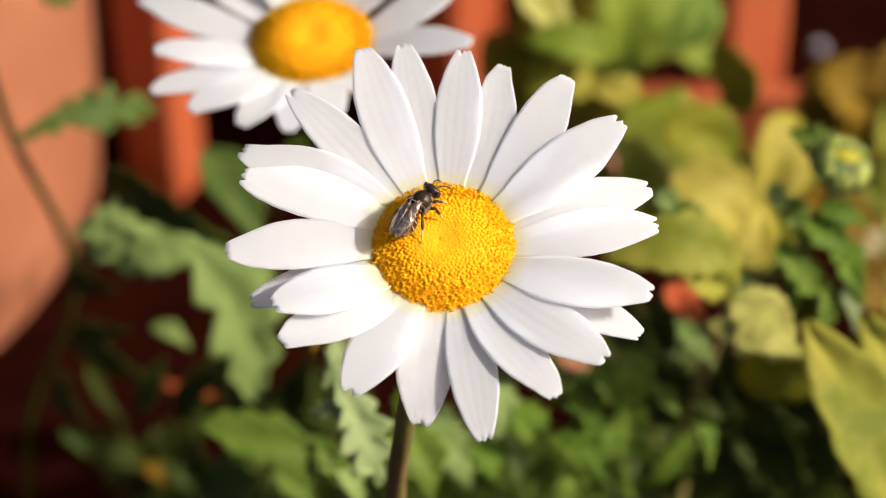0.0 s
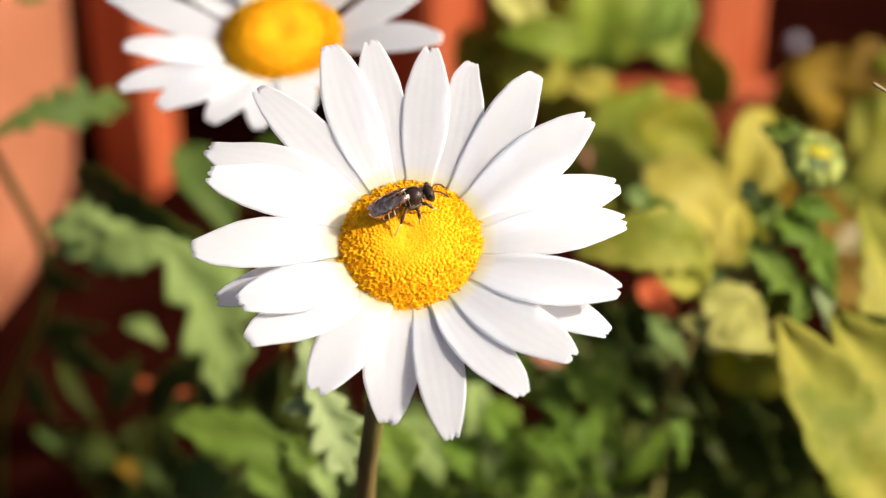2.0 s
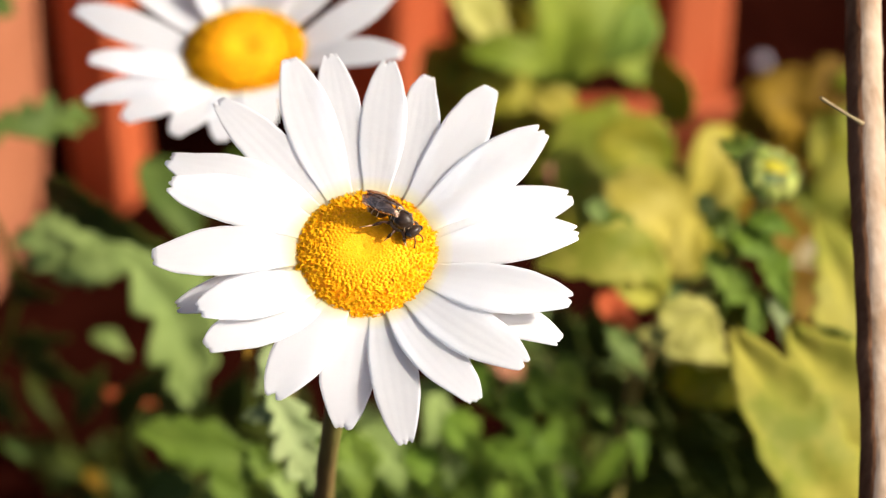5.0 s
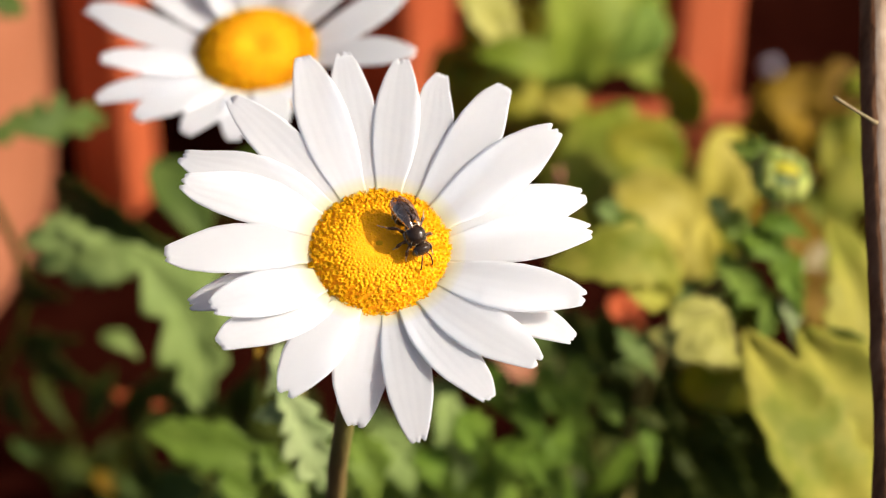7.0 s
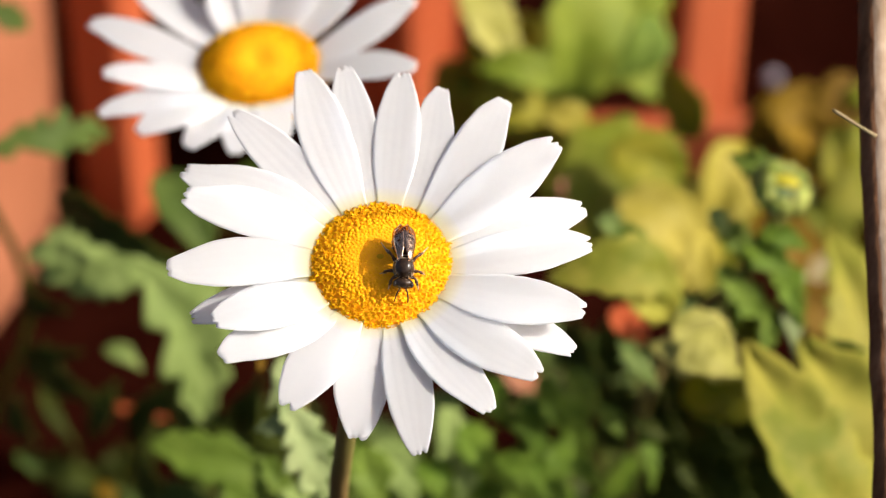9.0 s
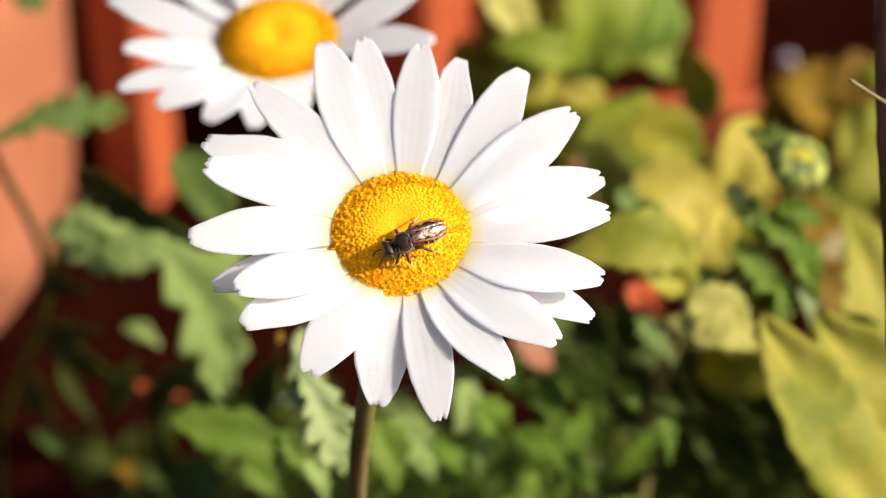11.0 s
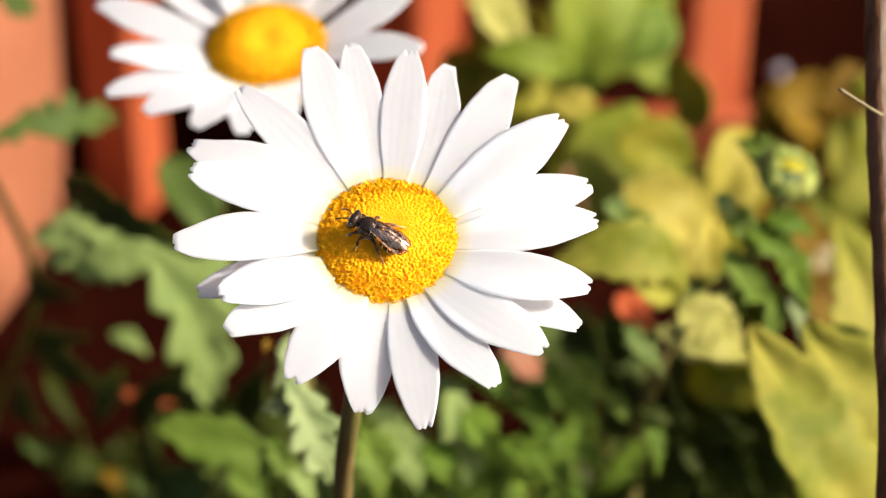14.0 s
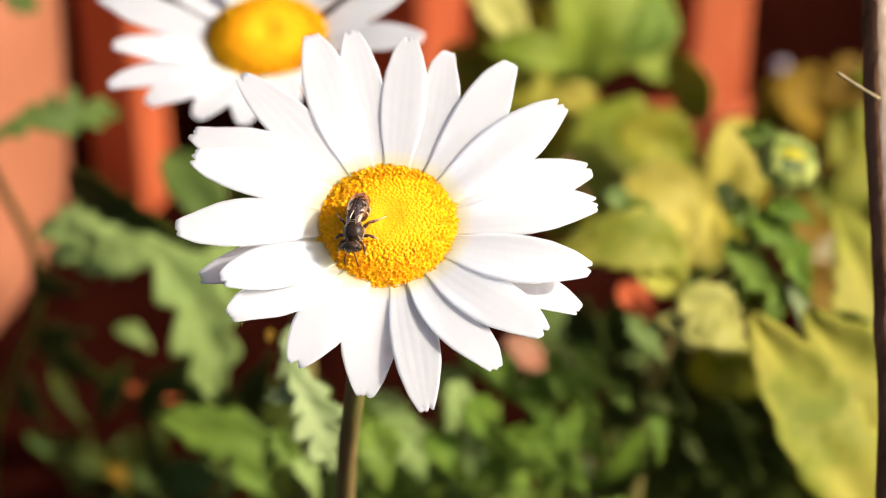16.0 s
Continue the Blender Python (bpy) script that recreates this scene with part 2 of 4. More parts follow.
def ball(sx, sy, sz, at=(0, 0, 0), u=18, v=12, bm=None, turn=None):
    own = bm or bmesh.new()
    m = Matrix.Translation(at) @ (turn or Matrix()) @ Matrix.Diagonal((sx, sy, sz, 1))
    bmesh.ops.create_uvsphere(own, u_segments=u, v_segments=v, radius=1, matrix=m)
    return own


def blend(x, xs, ys):
    return float(np.interp(x, xs, ys))


# ---- daisies ----
DISC_R, DISC_H = 8.0, 2.5


def dome(r):
    """Height of the yellow disc over the petals' ring, in mm, at r times its radius."""
    return DISC_H * (1 - r ** 2.8) - 0.35 * math.exp(-(r / 0.22) ** 2)


def petal(flower, base_deg, tip_deg, length, half, tip_h, layer, cup):
    """One ray petal: a channelled, ridged blade with a toothed end. Millimetres in the flower's space."""
    rng = random.Random(int(tip_deg * 10) + 7000)
    rows, cols = 26, 17
    r0 = 5.5
    grid = []
    skew, wave, phase = rng.uniform(-0.12, 0.12), rng.uniform(0.1, 0.25), rng.uniform(0, 6)
    teeth = [rng.uniform(0.1, 0.7), rng.uniform(0.0, 0.35)]
    notch = [rng.uniform(0.05, 0.5), rng.uniform(-0.55, -0.2)]
    roll = rng.uniform(-0.02, 0.02)
    bow = rng.uniform(0.74, 0.80)
    for i in range(rows):
        s = i / (rows - 1)
        ang = radians(base_deg + (tip_deg - base_deg) * min(1, s * 1.15))
        width = half * 1.13 * blend(s, (0, 0.10, 0.17, 0.27, 0.40, 0.56, 0.70, 0.85, 0.94, 1), (0.46, 0.55, 0.64, 0.82, 0.96, 1.0, 0.93, 0.68, 0.47, 0.31))
        line = []
        for j in range(cols):
            w = -1 + 2 * j / (cols - 1)
            cut = teeth[0] * math.exp(-((w - notch[0]) / 0.24) ** 2) + teeth[1] * math.exp(-((w - notch[1]) / 0.24) ** 2) + 0.20 * w * w
            r = r0 + (length - r0) * s - cut * max(0, (s - 0.86) / 0.14) ** 2
            ridge = 0.011 * math.cos(w * 5 * math.pi) * math.sin(math.pi * min(1, s * 1.05)) ** 0.5
            z = 0.35 + layer * 0.18 + (tip_h - 0.35) * s ** 1.15 + bow * math.sin(math.pi * s) * 0.9
            z += cup * 0.12 * half * (w * w) * (0.45 + 0.55 * math.sin(math.pi * s)) + ridge + roll * w * width * s
            z += 0.07 * wave * math.sin(7 * s + phase + 2 * w)
            side = width * w + skew * half * math.sin(math.pi * s)
            d = Vector((math.cos(ang), math.sin(ang), 0))
            line.append((d * r + Vector((-d.y, d.x, 0)) * side + Vector((0, 0, z))) * 0.001)
        grid.append(line)
    return part("petal", shell(grid, 0.00014), PETAL, flower)


def open_floret_mesh(seed):
    """A tube with five spreading lobes and a stamen."""
    rng = random.Random(seed)
    bm = bmesh.new()
    n = 5
    low, mid = [], []
    for k in range(n * 2):
        a = math.pi * k / n
        low.append(bm.verts.new((0.13 * math.cos(a), 0.13 * math.sin(a), -0.55)))
        mid.append(bm.verts.new((0.21 * math.cos(a), 0.21 * math.sin(a), 0.05)))
    for k in range(2 * n):
        bm.faces.new((low[k], low[(k + 1) % (2 * n)], mid[(k + 1) % (2 * n)], mid[k]))
    for k in range(n):
        a = 2 * math.pi * k / n + rng.uniform(-0.15, 0.15)
        t = bm.verts.new((0.42 * math.cos(a), 0.42 * math.sin(a), 0.06 + rng.uniform(-0.06, 0.10)))
        bm.faces.new((mid[(2 * k - 1) % (2 * n)], t, mid[2 * k]))
        bm.faces.new((mid[2 * k], t, mid[(2 * k + 1) % (2 * n)]))
    c = bm.verts.new((0, 0, -0.08))
    for k in range(2 * n):
        bm.faces.new((mid[k], mid[(k + 1) % (2 * n)], c))
    top = bm.verts.new((rng.uniform(-0.05, 0.05), rng.uniform(-0.05, 0.05), 0.26))
    post = [bm.verts.new((0.08 * math.cos(a), 0.08 * math.sin(a), -0.05)) for a in (0, 2.1, 4.2)]
    for k in range(3):
        bm.faces.new((post[k], post[(k + 1) % 3], top))
    bmesh.ops.recalc_face_normals(bm, faces=bm.faces)
    bmesh.ops.scale(bm, vec=(0.001,) * 3, verts=bm.verts)
    me = bpy.data.meshes.new("floret")
    bm.to_mesh(me)
    bm.free()
    me.materials.append(FLORET)
    return me


def spot_matrix(x, y, spin, tilt, size, rng, lean=0.55):
    """Where a floret stands on the dome, leaning outwards with it."""
    r = math.hypot(x, y) / DISC_R
    slope = (dome(r + 0.02) - dome(max(r - 0.02, 0))) / (0.04 * DISC_R)
    n = Vector((-slope * x / (r * DISC_R + 1e-6) * lean, -slope * y / (r * DISC_R + 1e-6) * lean, 1)).normalized()
    n = (n + Vector((rng.uniform(-tilt, tilt), rng.uniform(-tilt, tilt), 0))).normalized()
    q = Vector((0, 0, 1)).rotation_difference(n)
    return Matrix.Translation((x * 0.001, y * 0.001, dome(r) * 0.001)) @ q.to_matrix().to_4x4() @ pose(0, 0, 0, 0, 0, spin) @ Matrix.Scale(size, 4)


def knob(radius, height, rng):
    """A low rounded knob, open below."""
    pts = [Vector((0, 0, height))]
    for level, out in ((0.72, 0.62), (0.0, 1.0)):
        pts += [Vector((radius * out * math.cos(a), radius * out * math.sin(a), height * (level + rng.uniform(-0.1, 0.1)) - (0.00006 if level == 0 else 0)))
                for a in (math.pi * k / 3.5 + rng.uniform(-0.2, 0.2) for k in range(7))]
    faces = [(0, 1 + k, 1 + (k + 1) % 7) for k in range(7)]
    faces += [(1 + k, 8 + k, 8 + (k + 1) % 7, 1 + (k + 1) % 7) for k in range(7)]
    return pts, faces


def join(verts, faces, m, pts, more):
    n = len(verts)
    verts.extend(m @ p for p in pts)
    faces.extend(tuple(i + n for i in f) for f in more)


def joined(name, verts, faces, mat_, parent, label):
    me = bpy.data.meshes.new(name)
    me.from_pydata([tuple(v) for v in verts], [], faces)
    return link_mesh(name, me, mat_, parent, label)


def flower_disc(flower, seed, singles, tilt=0.0, spread=1.0, swell=1.0, ahead=0.0):
    """The domed disc: closed buds in the middle, open florets round them."""
    rng = random.Random(seed)
    bm = bmesh.new()
    rings = []
    for i in range(17):
        r = i / 16
        rr = max(r, 0.002) * DISC_R * 0.97
        rings.append([bm.verts.new((rr * math.cos(a) * 0.001, rr * math.sin(a) * 0.001, (dome(r) - 0.06 * min(1, max(0, (r - 0.45) / 0.2))) * 0.001))
                      for a in (2 * math.pi * k / 40 for k in range(40))])
    rings.append([bm.verts.new((v.co.x * 0.8, v.co.y * 0.8, -0.0022)) for v in rings[-1]])
    for a, b in zip(rings, rings[1:]):
        for k in range(40):
            bm.faces.new((a[k], a[(k + 1) % 40], b[(k + 1) % 40], b[k]))
    bm.faces.new(rings[0])
    bmesh.ops.recalc_face_normals(bm, faces=bm.faces)
    disc = part("disc", bm, DISC, flower, "domed golden-yellow flower disc")
    total = 600
    kinds = [open_floret_mesh(seed + k) for k in range(4)]
    rest_v, rest_f = [], []
    spots = []
    for k in range(total):
        r = math.sqrt((k + 0.5) / total)
        a = k * 2.399963
        rad = DISC_R * 1.01 * r
        jit = 0.05 + 0.12 * r
        x, y = rad * math.cos(a) + rng.uniform(-jit, jit), rad * math.sin(a) + rng.uniform(-jit, jit)
        spots.append((r, x, y))
    limit = 0.60
    outer = [p for p in spots if p[0] > limit]
    verts, faces = [], []
    for k in range(560):
        r = limit * 1.04 * math.sqrt((k + 0.5) / 560)
        a, jit = k * 2.399963, 0.06 + 0.13 * r
        x, y = DISC_R * r * math.cos(a) + rng.uniform(-jit, jit), DISC_R * r * math.sin(a) + rng.uniform(-jit, jit)
        size = rng.uniform(0.7, 1.2) * (0.70 + 0.6 * r)
        m = spot_matrix(x, y, rng.uniform(0, 360), 0.15, 1.0, rng)
        join(verts, faces, m, *knob(0.00025 * size, (0.00001 + 0.00007 * (r / limit) ** 2) * size, rng))
    tagged(joined("bud_mass", verts, faces, FLORET_BUD, disc, "closed golden floret buds"), kind="stuff")
    near = sorted(outer, key=lambda s: s[2])
    for i, (r, x, y) in enumerate(near):
        size = rng.uniform(0.9, 1.25) * (0.86 + 0.24 * r)
        m = spot_matrix(x, y, rng.uniform(0, 360), 0.20, size, rng)
        me = kinds[rng.randrange(4)]
        if i < singles:
            ob = new("floret", me)
            ob.parent = disc
            ob.matrix_basis = m
        else:
            join(rest_v, rest_f, m, [v.co.copy() for v in me.vertices], [tuple(f.vertices) for f in me.polygons])
    if rest_v:
        tagged(joined("floret_mass", rest_v, rest_f, FLORET, disc, "open golden florets"), kind="stuff")
    disc.matrix_basis = pose(0, ahead, 0, tilt) @ Matrix.Diagonal((spread, spread, spread * swell, 1))
    return disc


def flower_base(flower, seed, n=20):
    """Green cup of bracts under the petals."""
    rng = random.Random(seed)
    for k in range(n):
        a = radians(360 * k / n + rng.uniform(-5, 5))
        d, e = Vector((math.cos(a), math.sin(a), 0)), Vector((-math.sin(a), math.cos(a), 0))
        grid = []
        for i in range(6):
            s = i / 5
            r, z = 2.0 + 5.4 * s, -2.6 + 2.4 * s ** 1.6
            half = 1.1 * (0.7 + 0.3 * math.sin(math.pi * s)) * (1 - 0.75 * s ** 4)
            grid.append([(d * r + e * half * w + Vector((0, 0, z + 0.2 * (1 - w * w)))) * 0.001 for w in (-1, -0.5, 0, 0.5, 1)])
        part("bract", shell(grid, 0.00025), BRACT, flower)


def stem(flower, points, radius):
    """The stem, given in the world, down into the soil."""
    inv = flower.matrix_world.inverted()
    line = [inv @ p for p in bend(points, 26)]
    return part("stem", tube(line, [radius * (1 + 0.25 * k / 25) for k in range(26)], 12, 0.05, 3), STEM, flower, "ridged green-brown stem")


GROUND = 0.06
daisy = thing("daisy", pose(0.0000, 0.0000, 0.2800, 24.22, 0.18, 0.08), "white daisy in full bloom with a domed golden disc", "flower", "daisies")
petal(daisy, 130.6, 130.9, 24.0, 2.15, 1.2, -0.20, 0.25)
petal(daisy, 113.1, 110.1, 24.7, 2.40, 1.5, 0.10, 0.30)
petal(daisy, 100.6, 100.0, 24.2, 2.10, 1.4, -0.10, 0.30)
petal(daisy, 82.9, 84.8, 23.0, 2.15, 1.5, 0.10, 0.30)
petal(daisy, 62.8, 73.7, 22.3, 2.00, 1.0, -0.40, 0.35)
petal(daisy, 47.9, 56.6, 23.3, 2.45, 1.5, -0.10, 0.30)
petal(daisy, 33.4, 37.4, 22.8, 2.70, 1.9, 0.20, 0.35)
petal(daisy, 16.7, 18.7, 22.0, 2.55, 0.0, -0.70, 0.20)
petal(daisy, 1.5, 5.1, 21.4, 2.35, 1.3, 0.15, 0.20)
petal(daisy, -23.0, -19.0, 21.4, 2.45, 3.2, 0.20, 0.25)
petal(daisy, -31.1, -27.0, 21.6, 2.00, 0.4, -0.80, 0.20)
petal(daisy, -45.5, -41.2, 20.7, 2.45, 2.3, 0.25, 0.25)
petal(daisy, -64.3, -57.7, 20.3, 2.10, 1.7, -0.15, 0.30)
petal(daisy, -77.5, -79.2, 21.5, 2.10, 0.4, -0.40, 0.25)
petal(daisy, -98.2, -96.2, 19.0, 2.45, -1.0, 0.10, 0.20)
petal(daisy, -115.6, -117.5, 19.1, 2.50, 2.0, 0.15, 0.25)
petal(daisy, -131.6, -142.8, 19.3, 2.30, 2.4, -0.20, 0.20)
petal(daisy, -148.9, -153.3, 18.2, 2.40, 3.4, 0.20, 0.20)
petal(daisy, -160.2, -162.1, 19.8, 1.90, 0.4, -0.60, 0.20)
petal(daisy, -181.3, -173.8, 21.2, 2.50, 3.8, -0.10, 0.20)
petal(daisy, 154.8, 162.0, 21.0, 2.45, 3.4, 0.20, 0.25)
petal(daisy, 140.6, 152.6, 23.0, 2.30, 1.8, -0.35, 0.25)
disc = flower_disc(daisy, 11, 300)
part("centre", ball(0.00042, 0.00034, 0.00004, (0, 0, dome(0) * 0.001), 12, 6), BUD_GREEN, disc, "tiny greenish unopened centre")
flower_base(daisy, 5)
stem(daisy, [daisy.matrix_world @ Vector((0, 0, -0.002)), (-0.0022, 0.0035, 0.2680), (-0.0046, 0.0059, 0.2520), (-0.0062, 0.0138, 0.2350), (-0.0095, 0.030, 0.18), (-0.014, 0.05, 0.10), (-0.014, 0.055, GROUND - 0.005)], 0.00102)

daisy_b = thing("daisy", pose(-0.0177, 0.0702, 0.2617, 9.80, -1.69, -0.29), "white daisy with cupped petals and a golden disc, standing behind", "flower", "daisies")
petal(daisy_b, 170.0, 158.0, 25.1, 2.69, 1.5, 0.10, 0.25)
petal(daisy_b, 140.5, 136.7, 25.7, 2.80, 3.0, -0.10, 0.25)
petal(daisy_b, 116.7, 111.7, 16.2, 2.58, 6.0, -0.30, 0.25)
petal(daisy_b, 92.8, 94.2, 14.3, 2.46, 6.0, 0.10, 0.30)
petal(daisy_b, 73.0, 61.0, 14.4, 2.46, 6.5, -0.10, 0.30)
petal(daisy_b, 49.7, 48.5, 19.9, 2.58, 5.0, 0.20, 0.30)
petal(daisy_b, 11.4, 23.4, 22.2, 2.80, 4.5, 0.00, 0.30)
petal(daisy_b, -10.3, -12.1, 21.2, 2.58, 4.0, -0.30, 0.25)
petal(daisy_b, -162.9, -174.9, 20.3, 2.35, 2.0, 0.10, 0.25)
petal(daisy_b, -146.1, -158.1, 21.9, 2.24, 0.5, -0.40, 0.25)
petal(daisy_b, -128.7, -140.7, 19.2, 2.46, 0.5, 0.10, 0.25)
petal(daisy_b, -115.0, -119.7, 16.8, 2.24, 0.0, 0.00, 0.30)
petal(daisy_b, -99.3, -98.1, 16.2, 2.02, 0.0, -0.20, 0.30)
petal(daisy_b, -77.9, -75.0, 14.1, 2.13, 0.0, 0.10, 0.30)
petal(daisy_b, -55.4, -43.4, 14.7, 2.24, 0.0, -0.10, 0.30)
flower_disc(daisy_b, 23, 0, 11.0, 1.08, 1.4, -0.0005)
flower_base(daisy_b, 6)
stem(daisy_b, [daisy_b.matrix_world @ Vector((0, 0, -0.002)), (-0.017, 0.076, 0.245), (-0.016, 0.082, 0.20), (-0.018, 0.09, 0.12), (-0.02, 0.092, GROUND - 0.005)], 0.0013)


# ---- foliage ----
SUNLIT, SHADY = Vector((0.35, -0.65, 0.65)), Vector((-0.62, -0.72, 0.30))


def leaf(plant, base, tip, width, roll, kind, mat_, face=SUNLIT):
    """A leaf from base to tip in the world, its upper side turned to face: toothed, lobed, plain or broad; arched, with a sunken midrib."""
    b, t = Vector(base), Vector(tip)
    rng = random.Random(int((b.x * 7 + t.y * 13 + b.z * 17) * 1e5))
    length = (t - b).length
    along = (t - b).normalized()
    across = along.cross(face).normalized()
    across = Matrix.Rotation(radians(roll + rng.uniform(-6, 6)), 3, along) @ across
    normal = across.cross(along)
    rows, cols = (56, 9) if kind in ("toothed", "lobed") else (44, 11)
    half = width / 2
    n_teeth = {"toothed": 6, "lobed": 5, "plain": 8, "broad": 5}[kind]
    depth = {"toothed": 0.50, "lobed": 0.68, "plain": 0.08, "broad": 0.22}[kind]
    arch, sway, phase = rng.uniform(0.05, 0.13), rng.uniform(-0.10, 0.10), rng.uniform(0, 1)
    fold = rng.uniform(0.10, 0.30)
    ragged = [[rng.uniform(0.35, 1.3) for _ in range(12)] for _ in range(2)]
    shift = [rng.uniform(0, 1), rng.uniform(0, 1)]
    warp = [rng.uniform(-0.09, 0.09), rng.uniform(-0.09, 0.09)]
    xs, ys = {"broad": ((0, 0.08, 0.3, 0.55, 0.8, 1), (0.25, 0.75, 1.0, 0.92, 0.60, 0.06))}.get(
        kind, ((0, 0.15, 0.4, 0.65, 0.88, 1), (0.12, 0.30, 0.72, 1.0, 0.62, 0.05)))
    grid = []
    for i in range(rows):
        s = i / (rows - 1)
        env = half * blend(s, xs, ys)
        line = []
        for j in range(cols):
            w = -1 + 2 * j / (cols - 1)
            side = int(w > 0)
            run = max(0, (s + warp[side] * math.sin(2 * math.pi * s)) * n_teeth + shift[side])
            ph = run % 1
            peak = ph / 0.62 if ph < 0.62 else (1 - ph) / 0.38
            tooth = 1 - depth * (1 - peak ** 0.75) * min(1, s / 0.08, (1 - s) / 0.06) * ragged[side][int(run)]
            x = env * w * tooth
            fwd = length * (s + (0.30 / n_teeth) * w * w * tooth)
            z = math.sin(math.pi * s) * arch * length + abs(w) * env * fold + 0.05 * half * math.sin(9 * s + 5 * w + 6 * phase)
            z -= 0.10 * length * s * s
            p = b + along * fwd + across * (x + sway * length * math.sin(math.pi * s)) + normal * z
            line.append(p)
        grid.append(line)
    inv = plant.matrix_world.inverted()
    grid = [[inv @ p for p in line] for line in grid]
    return part("leaf", shell(grid, 0.00030), mat_, plant)


def shoot(plant, points, r0, r1, mat_=None, name="stem"):
    inv = plant.matrix_world.inverted()
    n = 6 * len(points)
    line = [inv @ p for p in bend(points, n)]
    return part(name, tube(line, [r0 + (r1 - r0) * k / (n - 1) for k in range(n)], 9, 0.06, 5), mat_ or STEM, plant)


def scatter(plant, n, low, high, size, kind, mats, seed):
    """n leaves at random in a box, each pointing away from the plant's foot."""
    rng = random.Random(seed)
    for _ in range(n):
        b = Vector([rng.uniform(a, c) for a, c in zip(low, high)])
        d = Vector((rng.uniform(-1, 1), rng.uniform(-1, 1), rng.uniform(-0.2, 0.9))).normalized()
        leaf(plant, b, b + d * rng.uniform(*size), rng.uniform(*size) * 0.55, rng.uniform(-40, 40), kind, LEAF[rng.choice(mats)])


plants = {
    "L": thing("daisy_plant", pose(-0.05, 0.12, GROUND), "leafy green daisy plant with toothed leaves", "plant"),
    "R": thing("daisy_plant", pose(0.03, 0.10, GROUND), "low green daisy foliage with finely lobed leaves", "plant"),
    "Y": thing("yellowing_plant", pose(0.07, 0.14, GROUND), "broad-leaved plant with yellowing leaves", "plant"),
}
leaf(plants['L'], (-0.0742, 0.1344, 0.2064), (-0.0519, 0.1459, 0.2059), 0.0096, 0, 'lobed', LEAF['moss'])
leaf(plants['L'], (-0.0761, 0.1670, 0.2206), (-0.0675, 0.1662, 0.2151), 0.0063, 0, 'toothed', LEAF['moss'])
leaf(plants['L'], (-0.0318, 0.0998, 0.2085), (-0.0586, 0.1222, 0.2071), 0.0084, 0, 'toothed', LEAF['shaded'], SHADY)
leaf(plants['L'], (-0.0430, 0.1201, 0.1989), (-0.0350, 0.1129, 0.1983), 0.0061, 0, 'toothed', LEAF['shaded'], SHADY)
leaf(plants['L'], (-0.0327, 0.1239, 0.1916), (-0.0410, 0.1334, 0.2055), 0.0116, 0, 'plain', LEAF['moss'])
leaf(plants['L'], (-0.0321, 0.1463, 0.1832), (-0.0275, 0.1483, 0.1973), 0.0083, 0, 'plain', LEAF['green'], SHADY)
leaf(plants['L'], (-0.0491, 0.1155, 0.2070), (-0.0319, 0.0990, 0.1813), 0.0154, 0, 'toothed', LEAF['sage'])
leaf(plants['L'], (-0.0445, 0.1213, 0.1998), (-0.0604, 0.1149, 0.2020), 0.0088, 0, 'toothed', LEAF['sage'])
leaf(plants['L'], (-0.0387, 0.1212, 0.1959), (-0.0544, 0.1133, 0.1964), 0.0078, 0, 'toothed', LEAF['sage'])
leaf(plants['L'], (-0.0432, 0.1252, 0.1913), (-0.0600, 0.1193, 0.1944), 0.0076, 0, 'toothed', LEAF['sage'])
leaf(plants['L'], (-0.0509, 0.1286, 0.1953), (-0.0583, 0.1229, 0.1935), 0.0075, 0, 'toothed', LEAF['green'])
leaf(plants['L'], (-0.0289, 0.1166, 0.1991), (-0.0349, 0.1095, 0.1952), 0.0082, 0, 'toothed', LEAF['sage'])
leaf(plants['L'], (-0.0352, 0.1127, 0.1951), (-0.0272, 0.1113, 0.1893), 0.0076, 0, 'toothed', LEAF['green'])
leaf(plants['L'], (-0.0465, 0.1270, 0.1686), (-0.0525, 0.1279, 0.1728), 0.0042, 0, 'toothed', LEAF['sage'])
leaf(plants['L'], (-0.0634, 0.1459, 0.1356), (-0.0698, 0.1523, 0.1455), 0.0037, 0, 'toothed', LEAF['shaded'])
leaf(plants['L'], (-0.0707, 0.1426, 0.1308), (-0.0746, 0.1450, 0.1353), 0.0045, 0, 'toothed', LEAF['moss'])
leaf(plants['L'], (-0.0545, 0.1317, 0.1328), (-0.0578, 0.1339, 0.1368), 0.0036, 0, 'plain', LEAF['brown'])
leaf(plants['L'], (-0.0470, 0.1228, 0.1376), (-0.0505, 0.1258, 0.1425), 0.0046, 0, 'toothed', LEAF['moss'])
leaf(plants['L'], (-0.0451, 0.1422, 0.1457), (-0.0538, 0.1414, 0.1496), 0.0027, 0, 'plain', LEAF['red'])
leaf(plants['L'], (-0.0588, 0.1328, 0.1770), (-0.0702, 0.1419, 0.1752), 0.0063, 0, 'toothed', LEAF['shaded'], SHADY)
leaf(plants['L'], (-0.0566, 0.1277, 0.1722), (-0.0695, 0.1345, 0.1620), 0.0069, 0, 'toothed', LEAF['shaded'], SHADY)
leaf(plants['L'], (-0.0555, 0.1318, 0.1577), (-0.0680, 0.1440, 0.1611), 0.0091, 0, 'lobed', LEAF['shaded'], SHADY)
leaf(plants['L'], (-0.0380, 0.1249, 0.1695), (-0.0505, 0.1282, 0.1516), 0.0083, 0, 'lobed', LEAF['shaded'], SHADY)
